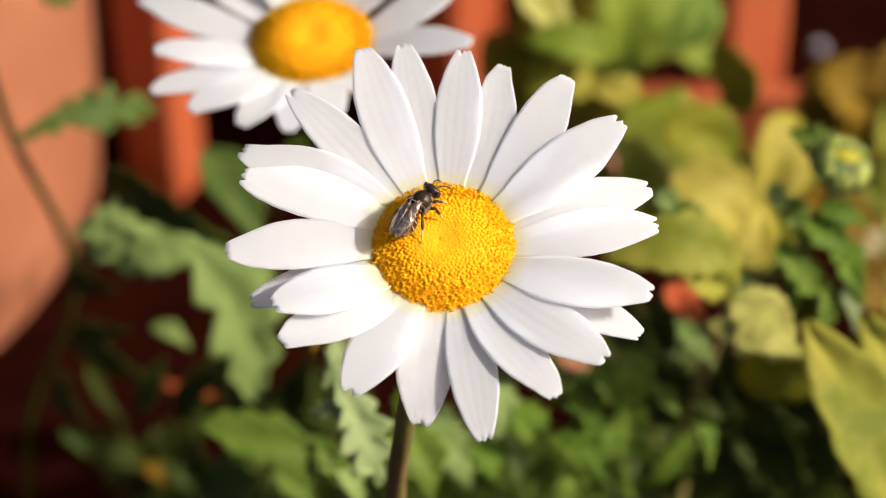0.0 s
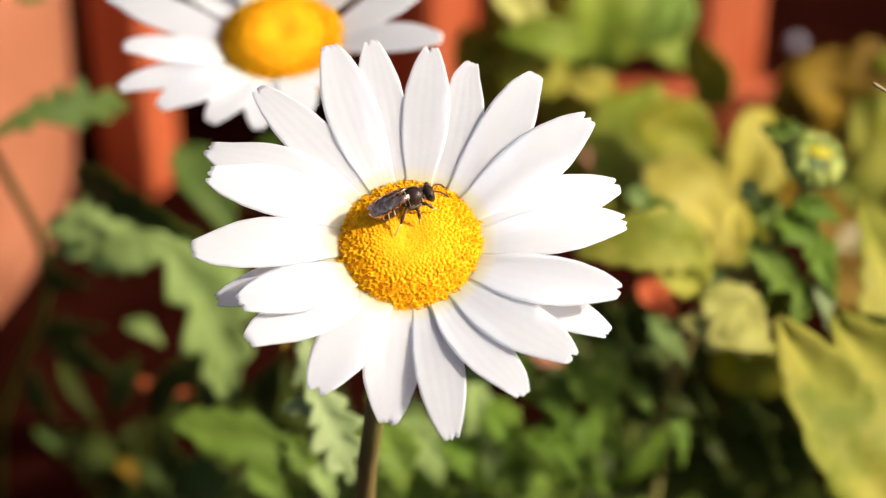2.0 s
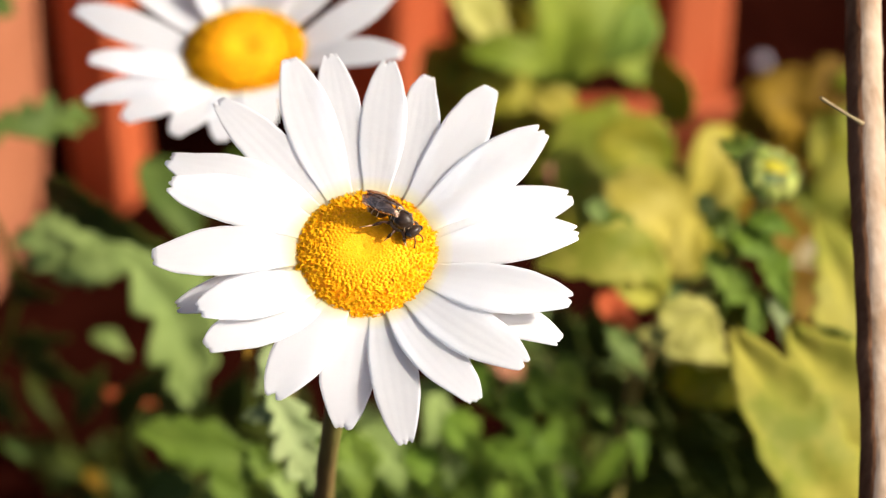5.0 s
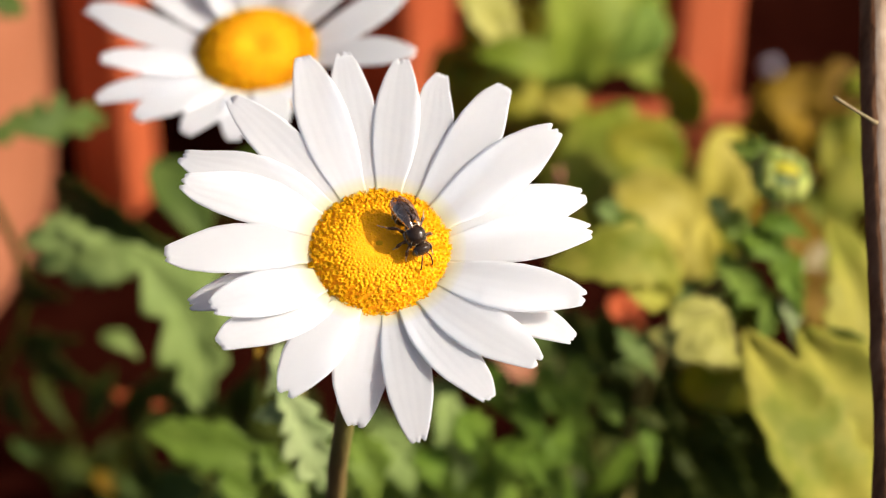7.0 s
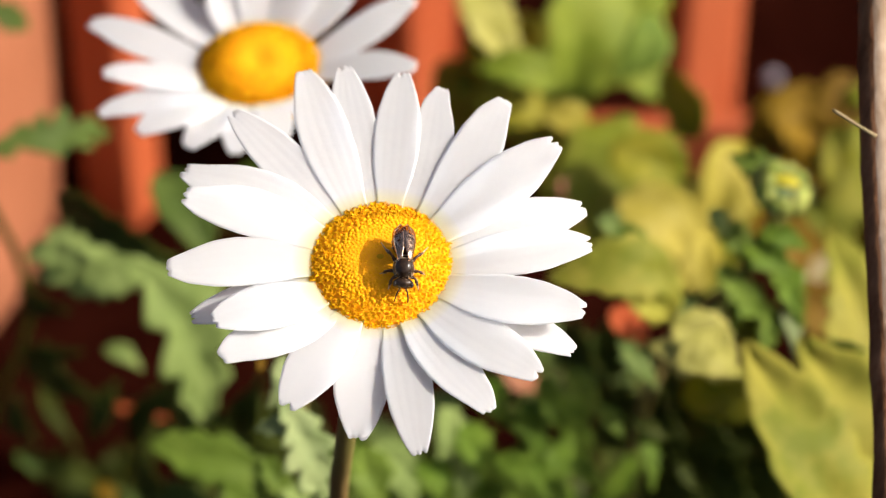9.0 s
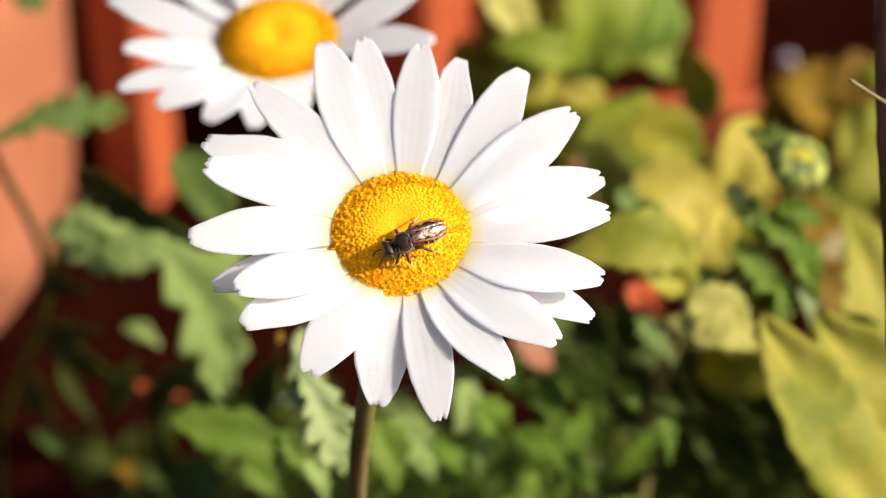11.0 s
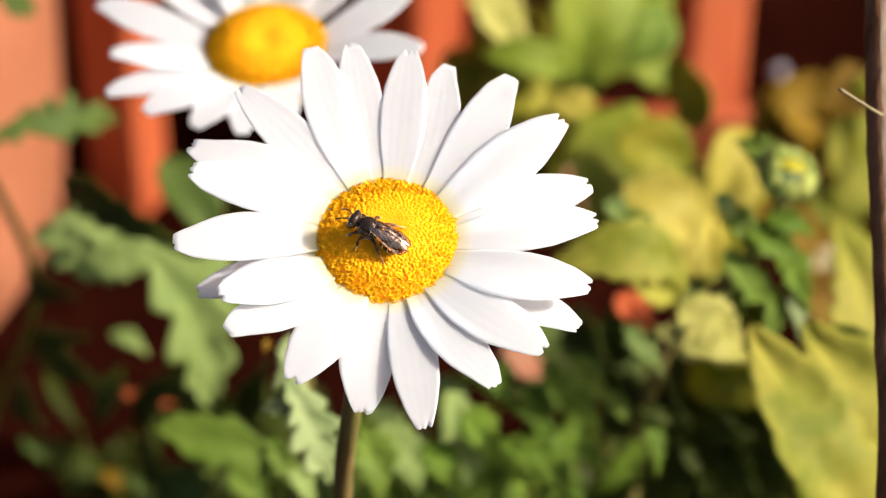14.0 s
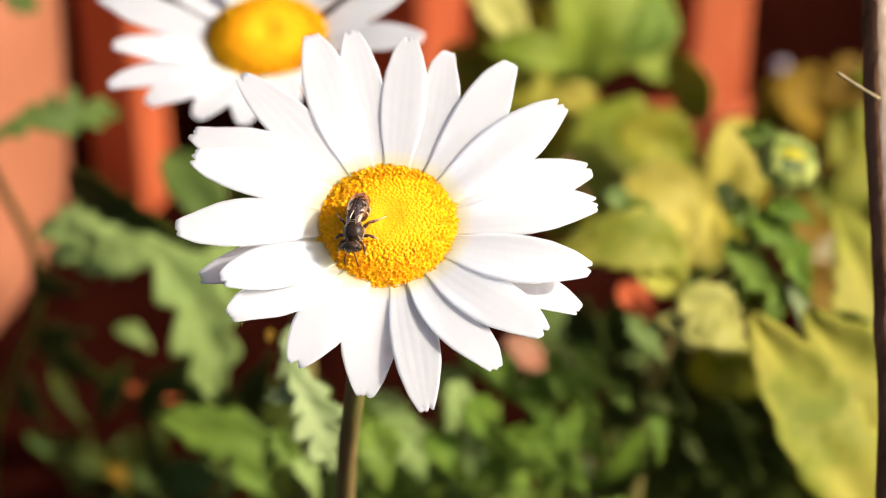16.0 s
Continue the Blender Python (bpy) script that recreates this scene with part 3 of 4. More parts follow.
leaf(plants['L'], (-0.0284, 0.1138, 0.1684), (-0.0411, 0.1231, 0.1646), 0.0080, 0, 'lobed', LEAF['shaded'], SHADY)
leaf(plants['L'], (-0.0231, 0.1034, 0.1861), (-0.0292, 0.1037, 0.1742), 0.0079, 0, 'lobed', LEAF['shaded'], SHADY)
leaf(plants['L'], (-0.0394, 0.1145, 0.1477), (-0.0480, 0.1239, 0.1526), 0.0104, 0, 'lobed', LEAF['shaded'], SHADY)
leaf(plants['L'], (-0.0586, 0.1334, 0.1473), (-0.0536, 0.1342, 0.1597), 0.0070, 0, 'lobed', LEAF['shaded'], SHADY)
leaf(plants['L'], (-0.0688, 0.1375, 0.1439), (-0.0745, 0.1445, 0.1489), 0.0088, 0, 'lobed', LEAF['shaded'], SHADY)
leaf(plants['L'], (-0.0378, 0.1148, 0.1577), (-0.0354, 0.1171, 0.1682), 0.0082, 0, 'lobed', LEAF['shaded'], SHADY)
leaf(plants['L'], (-0.0140, 0.0750, 0.1855), (-0.0359, 0.0739, 0.1962), 0.0095, 0, 'toothed', LEAF['green'])
leaf(plants['L'], (-0.0292, 0.0674, 0.1844), (-0.0224, 0.0759, 0.1893), 0.0053, 0, 'toothed', LEAF['moss'])
leaf(plants['L'], (-0.0194, 0.0624, 0.1900), (-0.0254, 0.0650, 0.1959), 0.0058, 0, 'toothed', LEAF['green'])
leaf(plants['L'], (-0.0154, 0.0406, 0.2349), (-0.0086, 0.0317, 0.2224), 0.0089, 0, 'lobed', LEAF['silver'])
leaf(plants['L'], (-0.0111, 0.0383, 0.2295), (-0.0170, 0.0356, 0.2300), 0.0032, 0, 'lobed', LEAF['silver'])
leaf(plants['L'], (-0.0169, 0.0475, 0.2239), (-0.0149, 0.0529, 0.2282), 0.0047, 0, 'toothed', LEAF['silver'])
leaf(plants['L'], (-0.0183, 0.0509, 0.2274), (-0.0179, 0.0522, 0.2285), 0.0012, 0, 'plain', LEAF['brown'])
leaf(plants['L'], (-0.0155, 0.0481, 0.2058), (-0.0178, 0.0523, 0.2113), 0.0050, 0, 'lobed', LEAF['green'])
leaf(plants['L'], (-0.0124, 0.0464, 0.2032), (-0.0155, 0.0504, 0.2088), 0.0048, 0, 'lobed', LEAF['sage'])
leaf(plants['L'], (-0.0228, 0.0721, 0.1848), (-0.0209, 0.0736, 0.1923), 0.0059, 0, 'lobed', LEAF['green'], SHADY)
leaf(plants['R'], (-0.0036, 0.0582, 0.1948), (-0.0053, 0.0651, 0.2026), 0.0088, 0, 'lobed', LEAF['green'])
leaf(plants['R'], (0.0018, 0.0687, 0.1877), (-0.0032, 0.0743, 0.1961), 0.0102, 0, 'lobed', LEAF['sage'])
leaf(plants['R'], (-0.0009, 0.0748, 0.1790), (0.0042, 0.0836, 0.1850), 0.0093, 0, 'lobed', LEAF['green'])
leaf(plants['R'], (0.0076, 0.0593, 0.1949), (0.0028, 0.0630, 0.2012), 0.0078, 0, 'lobed', LEAF['grass'])
leaf(plants['R'], (0.0052, 0.0715, 0.1940), (0.0077, 0.0782, 0.1994), 0.0071, 0, 'lobed', LEAF['sage'])
leaf(plants['R'], (0.0147, 0.0771, 0.1780), (0.0077, 0.0812, 0.1859), 0.0095, 0, 'lobed', LEAF['grass'])
leaf(plants['R'], (0.0124, 0.0617, 0.1992), (0.0100, 0.0667, 0.2055), 0.0080, 0, 'lobed', LEAF['grass'])
leaf(plants['R'], (0.0211, 0.0686, 0.1867), (0.0143, 0.0725, 0.1943), 0.0092, 0, 'lobed', LEAF['grass'])
leaf(plants['R'], (0.0163, 0.0811, 0.1871), (0.0208, 0.0867, 0.1903), 0.0061, 0, 'lobed', LEAF['grass'])
leaf(plants['R'], (0.0238, 0.0598, 0.1955), (0.0189, 0.0630, 0.2013), 0.0079, 0, 'lobed', LEAF['grass'])
leaf(plants['R'], (0.0261, 0.0679, 0.1862), (0.0214, 0.0707, 0.1915), 0.0061, 0, 'lobed', LEAF['grass'])
leaf(plants['R'], (0.0232, 0.0794, 0.1852), (0.0286, 0.0859, 0.1887), 0.0082, 0, 'lobed', LEAF['grass'])
leaf(plants['R'], (0.0286, 0.0616, 0.1982), (0.0249, 0.0634, 0.2019), 0.0043, 0, 'lobed', LEAF['grass'])
leaf(plants['R'], (-0.0074, 0.0683, 0.1881), (-0.0091, 0.0737, 0.1944), 0.0061, 0, 'lobed', LEAF['green'])
leaf(plants['R'], (0.0120, 0.0757, 0.1793), (0.0173, 0.0802, 0.1811), 0.0070, 0, 'lobed', LEAF['grass'])
leaf(plants['R'], (0.0276, 0.0730, 0.1971), (0.0234, 0.0759, 0.2022), 0.0063, 0, 'lobed', LEAF['grass'])
leaf(plants['R'], (0.0376, 0.0774, 0.2032), (0.0325, 0.0809, 0.2094), 0.0057, 0, 'lobed', LEAF['sage'])
leaf(plants['R'], (0.0367, 0.0681, 0.1915), (0.0355, 0.0740, 0.1980), 0.0042, 0, 'lobed', LEAF['grass'])
leaf(plants['R'], (0.0251, 0.0740, 0.1985), (0.0214, 0.0764, 0.2029), 0.0045, 0, 'lobed', LEAF['grass'])
leaf(plants['R'], (0.0326, 0.0730, 0.1972), (0.0292, 0.0755, 0.2015), 0.0045, 0, 'lobed', LEAF['green'])
leaf(plants['R'], (0.0393, 0.0734, 0.1968), (0.0342, 0.0742, 0.2004), 0.0035, 0, 'lobed', LEAF['shaded'])
leaf(plants['R'], (0.0434, 0.0686, 0.1911), (0.0409, 0.0708, 0.1946), 0.0033, 0, 'lobed', LEAF['shaded'])
leaf(plants['R'], (0.0336, 0.0942, 0.1630), (0.0361, 0.0967, 0.1741), 0.0091, 0, 'lobed', LEAF['shaded'], SHADY)
leaf(plants['R'], (0.0370, 0.1005, 0.1792), (0.0309, 0.1067, 0.1813), 0.0085, 0, 'lobed', LEAF['shaded'], SHADY)
leaf(plants['R'], (0.0451, 0.0980, 0.1765), (0.0374, 0.1056, 0.1786), 0.0105, 0, 'lobed', LEAF['shaded'], SHADY)
leaf(plants['R'], (0.0479, 0.0920, 0.1673), (0.0410, 0.0994, 0.1706), 0.0120, 0, 'lobed', LEAF['shaded'], SHADY)
leaf(plants['R'], (0.0551, 0.0963, 0.1756), (0.0458, 0.1041, 0.1751), 0.0109, 0, 'lobed', LEAF['shaded'], SHADY)
leaf(plants['R'], (0.0562, 0.0921, 0.1672), (0.0493, 0.0998, 0.1714), 0.0120, 0, 'lobed', LEAF['shaded'], SHADY)
leaf(plants['R'], (0.0617, 0.0937, 0.1682), (0.0566, 0.1003, 0.1734), 0.0099, 0, 'lobed', LEAF['shaded'], SHADY)
leaf(plants['R'], (0.0453, 0.1031, 0.1806), (0.0427, 0.1067, 0.1836), 0.0078, 0, 'lobed', LEAF['shaded'], SHADY)
leaf(plants['R'], (0.0515, 0.0907, 0.1660), (0.0447, 0.0965, 0.1658), 0.0091, 0, 'lobed', LEAF['shaded'], SHADY)
leaf(plants['R'], (0.0196, 0.1020, 0.1815), (0.0133, 0.1079, 0.1827), 0.0073, 0, 'lobed', LEAF['shaded'], SHADY)
leaf(plants['R'], (0.0315, 0.1048, 0.1850), (0.0253, 0.1118, 0.1889), 0.0098, 0, 'lobed', LEAF['shaded'], SHADY)
leaf(plants['R'], (0.0353, 0.1131, 0.1949), (0.0317, 0.1183, 0.2001), 0.0090, 0, 'lobed', LEAF['shaded'], SHADY)
leaf(plants['Y'], (0.0557, 0.0920, 0.1894), (0.0440, 0.0996, 0.1834), 0.0101, 0, 'broad', LEAF['olive'], SHADY)
leaf(plants['Y'], (0.0502, 0.0720, 0.2097), (0.0364, 0.0712, 0.2162), 0.0052, 0, 'plain', LEAF['straw'])
leaf(plants['Y'], (0.0390, 0.0752, 0.2182), (0.0482, 0.0720, 0.2100), 0.0100, 0, 'broad', LEAF['straw'])
leaf(plants['Y'], (0.0456, 0.0749, 0.2164), (0.0396, 0.0685, 0.2133), 0.0054, 0, 'plain', LEAF['straw'])
leaf(plants['Y'], (0.0402, 0.0813, 0.2208), (0.0224, 0.0757, 0.2248), 0.0101, 0, 'broad', LEAF['yellow'])
leaf(plants['Y'], (0.0327, 0.0811, 0.2239), (0.0393, 0.0770, 0.2164), 0.0106, 0, 'broad', LEAF['yellow'])
leaf(plants['Y'], (0.0426, 0.0920, 0.2101), (0.0468, 0.1004, 0.2162), 0.0071, 0, 'broad', LEAF['gold'])
leaf(plants['Y'], (0.0286, 0.1532, 0.2018), (0.0493, 0.1413, 0.1788), 0.0268, 0, 'broad', LEAF['yellow'])
leaf(plants['Y'], (0.0321, 0.1595, 0.1967), (0.0237, 0.1593, 0.2010), 0.0078, 0, 'broad', LEAF['gold'])
leaf(plants['Y'], (0.0582, 0.1518, 0.2000), (0.0502, 0.1370, 0.1896), 0.0128, 0, 'broad', LEAF['gold'])
leaf(plants['Y'], (0.0354, 0.1337, 0.1999), (0.0491, 0.1301, 0.1890), 0.0135, 0, 'broad', LEAF['gold'])
leaf(plants['Y'], (0.0349, 0.1435, 0.2047), (0.0467, 0.1398, 0.1947), 0.0138, 0, 'broad', LEAF['olive'])
leaf(plants['Y'], (0.0096, 0.1916, 0.2108), (0.0194, 0.1829, 0.1968), 0.0108, 0, 'broad', LEAF['straw'])
leaf(plants['Y'], (0.0454, 0.2219, 0.1998), (0.0301, 0.1954, 0.1816), 0.0271, 0, 'broad', LEAF['lime'])
leaf(plants['Y'], (0.0274, 0.1787, 0.1959), (0.0132, 0.1761, 0.2010), 0.0085, 0, 'broad', LEAF['lime'])
leaf(plants['Y'], (0.0497, 0.1947, 0.1846), (0.0363, 0.1941, 0.1912), 0.0096, 0, 'broad', LEAF['lime'])
leaf(plants['Y'], (0.0472, 0.1945, 0.2009), (0.0388, 0.1838, 0.1947), 0.0102, 0, 'broad', LEAF['green'])
leaf(plants['Y'], (0.0536, 0.1693, 0.1898), (0.0462, 0.1789, 0.1976), 0.0107, 0, 'broad', LEAF['olive'], SHADY)
leaf(plants['Y'], (0.0261, 0.2021, 0.1749), (0.0082, 0.2176, 0.1750), 0.0182, 0, 'broad', LEAF['olive'], SHADY)
leaf(plants['Y'], (0.0203, 0.2381, 0.1700), (0.0120, 0.2415, 0.1610), 0.0147, 0, 'broad', LEAF['olive'], SHADY)
leaf(plants['Y'], (0.0280, 0.2501, 0.1688), (0.0214, 0.2518, 0.1593), 0.0108, 0, 'broad', LEAF['olive'], SHADY)
leaf(plants['Y'], (0.0303, 0.1917, 0.1709), (0.0216, 0.2011, 0.1756), 0.0178, 0, 'broad', LEAF['olive'], SHADY)
leaf(plants['Y'], (0.0329, 0.1822, 0.1769), (0.0257, 0.1841, 0.1666), 0.0147, 0, 'broad', LEAF['olive'], SHADY)
leaf(plants['R'], (0.0094, 0.0809, 0.1907), (0.0043, 0.0842, 0.1967), 0.0073, 0, 'lobed', LEAF['sage'])
leaf(plants['R'], (0.0163, 0.0817, 0.1922), (0.0120, 0.0858, 0.1987), 0.0074, 0, 'lobed', LEAF['grass'])
leaf(plants['R'], (0.0214, 0.0783, 0.1883), (0.0188, 0.0843, 0.1956), 0.0075, 0, 'lobed', LEAF['grass'])
leaf(plants['R'], (0.0257, 0.0806, 0.1909), (0.0214, 0.0860, 0.1986), 0.0066, 0, 'lobed', LEAF['grass'])
leaf(plants['R'], (0.0128, 0.0839, 0.1948), (0.0077, 0.0860, 0.1996), 0.0063, 0, 'lobed', LEAF['green'])
leaf(plants['R'], (0.0300, 0.0827, 0.1936), (0.0256, 0.0863, 0.1995), 0.0065, 0, 'lobed', LEAF['green'])
leaf(plants['R'], (0.0008, 0.0797, 0.1883), (-0.0060, 0.0819, 0.1942), 0.0062, 0, 'lobed', LEAF['sage'])
leaf(plants['R'], (0.0196, 0.0732, 0.1837), (0.0249, 0.0820, 0.1897), 0.0072, 0, 'lobed', LEAF['grass'])
leaf(plants['R'], (0.0060, 0.0723, 0.1823), (0.0103, 0.0820, 0.1897), 0.0081, 0, 'lobed', LEAF['sage'])
leaf(plants['Y'], (0.0174, 0.2113, 0.1667), (0.0041, 0.2252, 0.1725), 0.0184, 0, 'broad', LEAF['olive'], SHADY)
leaf(plants['Y'], (0.0151, 0.2084, 0.1603), (0.0053, 0.2194, 0.1665), 0.0175, 0, 'broad', LEAF['olive'], SHADY)
leaf(plants['Y'], (0.0198, 0.2155, 0.1708), (0.0082, 0.2133, 0.1748), 0.0127, 0, 'broad', LEAF['olive'])
leaf(plants['R'], (0.0443, 0.1373, 0.1441), (0.0373, 0.1459, 0.1505), 0.0165, 0, 'broad', LEAF['shaded'], SHADY)
leaf(plants['R'], (0.0556, 0.1340, 0.1415), (0.0458, 0.1445, 0.1463), 0.0188, 0, 'broad', LEAF['shaded'], SHADY)
leaf(plants['R'], (0.0679, 0.1359, 0.1453), (0.0574, 0.1456, 0.1468), 0.0177, 0, 'broad', LEAF['shaded'], SHADY)
leaf(plants['R'], (0.0680, 0.1296, 0.1344), (0.0593, 0.1393, 0.1397), 0.0189, 0, 'broad', LEAF['shaded'], SHADY)
leaf(plants['R'], (0.0586, 0.1278, 0.1333), (0.0479, 0.1387, 0.1375), 0.0187, 0, 'broad', LEAF['shaded'], SHADY)
leaf(plants['R'], (0.0483, 0.1285, 0.1340), (0.0384, 0.1386, 0.1376), 0.0173, 0, 'broad', LEAF['shaded'], SHADY)
leaf(plants['R'], (0.0420, 0.1473, 0.1625), (0.0343, 0.1490, 0.1507), 0.0113, 0, 'broad', LEAF['shaded'], SHADY)
leaf(plants['R'], (-0.0171, 0.1443, 0.1465), (-0.0282, 0.1365, 0.1447), 0.0135, 0, 'broad', LEAF['shaded'])
leaf(plants['R'], (-0.0307, 0.1374, 0.1386), (-0.0408, 0.1374, 0.1440), 0.0136, 0, 'broad', LEAF['shaded'])
leaf(plants['R'], (0.0268, 0.1420, 0.1456), (0.0163, 0.1447, 0.1540), 0.0142, 0, 'broad', LEAF['shaded'])
leaf(plants['Y'], (0.0359, 0.1590, 0.1720), (0.0288, 0.1668, 0.1836), 0.0084, 0, 'plain', LEAF['rust'])
leaf(plants['Y'], (0.0372, 0.1011, 0.1936), (0.0332, 0.1040, 0.1987), 0.0065, 0, 'plain', LEAF['red'])
leaf(plants['Y'], (0.0350, 0.0963, 0.1972), (0.0377, 0.0990, 0.1985), 0.0036, 0, 'plain', LEAF['red'])
leaf(plants['Y'], (0.0229, 0.1211, 0.1687), (0.0156, 0.1225, 0.1740), 0.0071, 0, 'plain', LEAF['rust'])
leaf(plants['Y'], (0.0384, 0.1777, 0.1695), (0.0345, 0.1748, 0.1543), 0.0087, 0, 'broad', LEAF['rust'], SHADY)
leaf(plants['Y'], (0.0565, 0.0924, 0.2316), (0.0484, 0.0915, 0.2351), 0.0051, 0, 'lobed', LEAF['green'])
leaf(plants['Y'], (0.0522, 0.0891, 0.2293), (0.0495, 0.0927, 0.2343), 0.0042, 0, 'lobed', LEAF['green'])
leaf(plants['Y'], (0.0510, 0.0828, 0.2198), (0.0461, 0.0871, 0.2268), 0.0065, 0, 'lobed', LEAF['green'])
leaf(plants['Y'], (0.0568, 0.0816, 0.2176), (0.0501, 0.0854, 0.2249), 0.0074, 0, 'lobed', LEAF['grass'])
leaf(plants['Y'], (0.0594, 0.0858, 0.2226), (0.0525, 0.0854, 0.2259), 0.0051, 0, 'lobed', LEAF['grass'])
leaf(plants['Y'], (0.0485, 0.0779, 0.2142), (0.0470, 0.0839, 0.2210), 0.0065, 0, 'lobed', LEAF['green'])
leaf(plants['Y'], (0.0544, 0.0788, 0.2136), (0.0485, 0.0816, 0.2196), 0.0073, 0, 'lobed', LEAF['grass'])
leaf(plants['Y'], (0.0583, 0.0780, 0.2141), (0.0560, 0.0843, 0.2217), 0.0066, 0, 'lobed', LEAF['grass'])
leaf(plants['Y'], (0.0516, 0.0745, 0.2106), (0.0545, 0.0812, 0.2158), 0.0053, 0, 'lobed', LEAF['green'])
leaf(plants['Y'], (0.0571, 0.0756, 0.2108), (0.0564, 0.0806, 0.2163), 0.0043, 0, 'lobed', LEAF['silver'])
leaf(plants['Y'], (0.0477, 0.0859, 0.2245), (0.0453, 0.0881, 0.2280), 0.0043, 0, 'lobed', LEAF['sage'])
leaf(plants['Y'], (0.0330, 0.0863, 0.2243), (0.0289, 0.0870, 0.2273), 0.0046, 0, 'lobed', LEAF['sage'])
leaf(plants['Y'], (0.0380, 0.0841, 0.2208), (0.0313, 0.0861, 0.2264), 0.0053, 0, 'lobed', LEAF['green'])
leaf(plants['Y'], (0.0528, 0.0802, 0.2094), (0.0485, 0.0860, 0.2144), 0.0069, 0, 'broad', LEAF['olive'], SHADY)
leaf(plants['Y'], (0.0641, 0.0739, 0.2028), (0.0644, 0.0926, 0.2215), 0.0132, 0, 'broad', LEAF['yellow'])
leaf(plants['Y'], (0.0698, 0.0815, 0.2031), (0.0669, 0.0951, 0.2183), 0.0092, 0, 'broad', LEAF['yellow'])
leaf(plants['Y'], (0.0618, 0.0403, 0.2046), (0.0486, 0.0559, 0.2273), 0.0160, 0, 'broad', LEAF['yellow'])
leaf(plants['Y'], (0.0659, 0.0456, 0.2029), (0.0568, 0.0614, 0.2236), 0.0209, 0, 'broad', LEAF['yellow'])
leaf(plants['Y'], (0.0646, 0.0646, 0.2202), (0.0585, 0.0674, 0.2141), 0.0055, 0, 'broad', LEAF['green'], SHADY)
leaf(plants['Y'], (0.0356, 0.1730, 0.1778), (0.0247, 0.1604, 0.1710), 0.0164, 0, 'broad', LEAF['olive'])
leaf(plants['Y'], (0.0484, 0.1717, 0.1748), (0.0351, 0.1569, 0.1671), 0.0165, 0, 'broad', LEAF['olive'])
leaf(plants['Y'], (0.0643, 0.1719, 0.1759), (0.0540, 0.1572, 0.1668), 0.0142, 0, 'broad', LEAF['olive'])
leaf(plants['Y'], (0.0610, 0.1611, 0.1628), (0.0479, 0.1607, 0.1695), 0.0117, 0, 'broad', LEAF['olive'])
leaf(plants['Y'], (0.0292, 0.1563, 0.1558), (0.0216, 0.1480, 0.1515), 0.0139, 0, 'broad', LEAF['moss'])
leaf(plants['Y'], (0.0735, 0.1607, 0.1644), (0.0637, 0.1659, 0.1748), 0.0126, 0, 'broad', LEAF['brown'])
leaf(plants['Y'], (0.0419, 0.1514, 0.1489), (0.0290, 0.1505, 0.1549), 0.0140, 0, 'broad', LEAF['moss'])
leaf(plants['Y'], (0.0239, 0.1835, 0.1937), (0.0132, 0.1753, 0.1913), 0.0149, 0, 'broad', LEAF['olive'])
leaf(plants['Y'], (0.0566, 0.1553, 0.1565), (0.0480, 0.1586, 0.1645), 0.0123, 0, 'broad', LEAF['moss'])
leaf(plants['Y'], (0.0809, 0.1555, 0.1564), (0.0711, 0.1584, 0.1647), 0.0123, 0, 'broad', LEAF['brown'])
leaf(plants['Y'], (0.0836, 0.1877, 0.1642), (0.0866, 0.2000, 0.1749), 0.0102, 0, 'broad', LEAF['olive'])
leaf(plants['Y'], (0.0716, 0.2002, 0.1806), (0.0819, 0.1960, 0.1708), 0.0165, 0, 'broad', LEAF['brown'])
leaf(plants['Y'], (0.0901, 0.2038, 0.1792), (0.0791, 0.1960, 0.1773), 0.0119, 0, 'broad', LEAF['brown'])
leaf(plants['Y'], (0.0680, 0.1934, 0.1737), (0.0788, 0.2019, 0.1764), 0.0119, 0, 'broad', LEAF['brown'])
leaf(plants['Y'], (0.0868, 0.1967, 0.1677), (0.0701, 0.1896, 0.1696), 0.0119, 0, 'broad', LEAF['brown'])
leaf(plants['Y'], (0.0935, 0.1938, 0.1642), (0.0812, 0.1842, 0.1612), 0.0119, 0, 'broad', LEAF['yellow'])
leaf(plants['Y'], (0.0911, 0.1994, 0.1740), (0.0859, 0.1896, 0.1670), 0.0112, 0, 'broad', LEAF['olive'])
leaf(plants['Y'], (0.0811, 0.2032, 0.1782), (0.0680, 0.1976, 0.1797), 0.0085, 0, 'broad', LEAF['brown'])
leaf(plants['Y'], (0.0932, 0.2013, 0.1780), (0.0860, 0.1997, 0.1803), 0.0068, 0, 'broad', LEAF['olive'])
leaf(plants['Y'], (0.0830, 0.1843, 0.1544), (0.0749, 0.1873, 0.1618), 0.0133, 0, 'broad', LEAF['brown'])
leaf(plants['Y'], (0.0808, 0.1791, 0.1472), (0.0727, 0.1829, 0.1554), 0.0118, 0, 'broad', LEAF['pale'])
leaf(plants['Y'], (0.0697, 0.2004, 0.1760), (0.0648, 0.1923, 0.1705), 0.0083, 0, 'broad', LEAF['brown'])
leaf(plants['Y'], (0.0771, 0.1886, 0.1637), (0.0864, 0.1843, 0.1544), 0.0104, 0, 'broad', LEAF['yellow'])
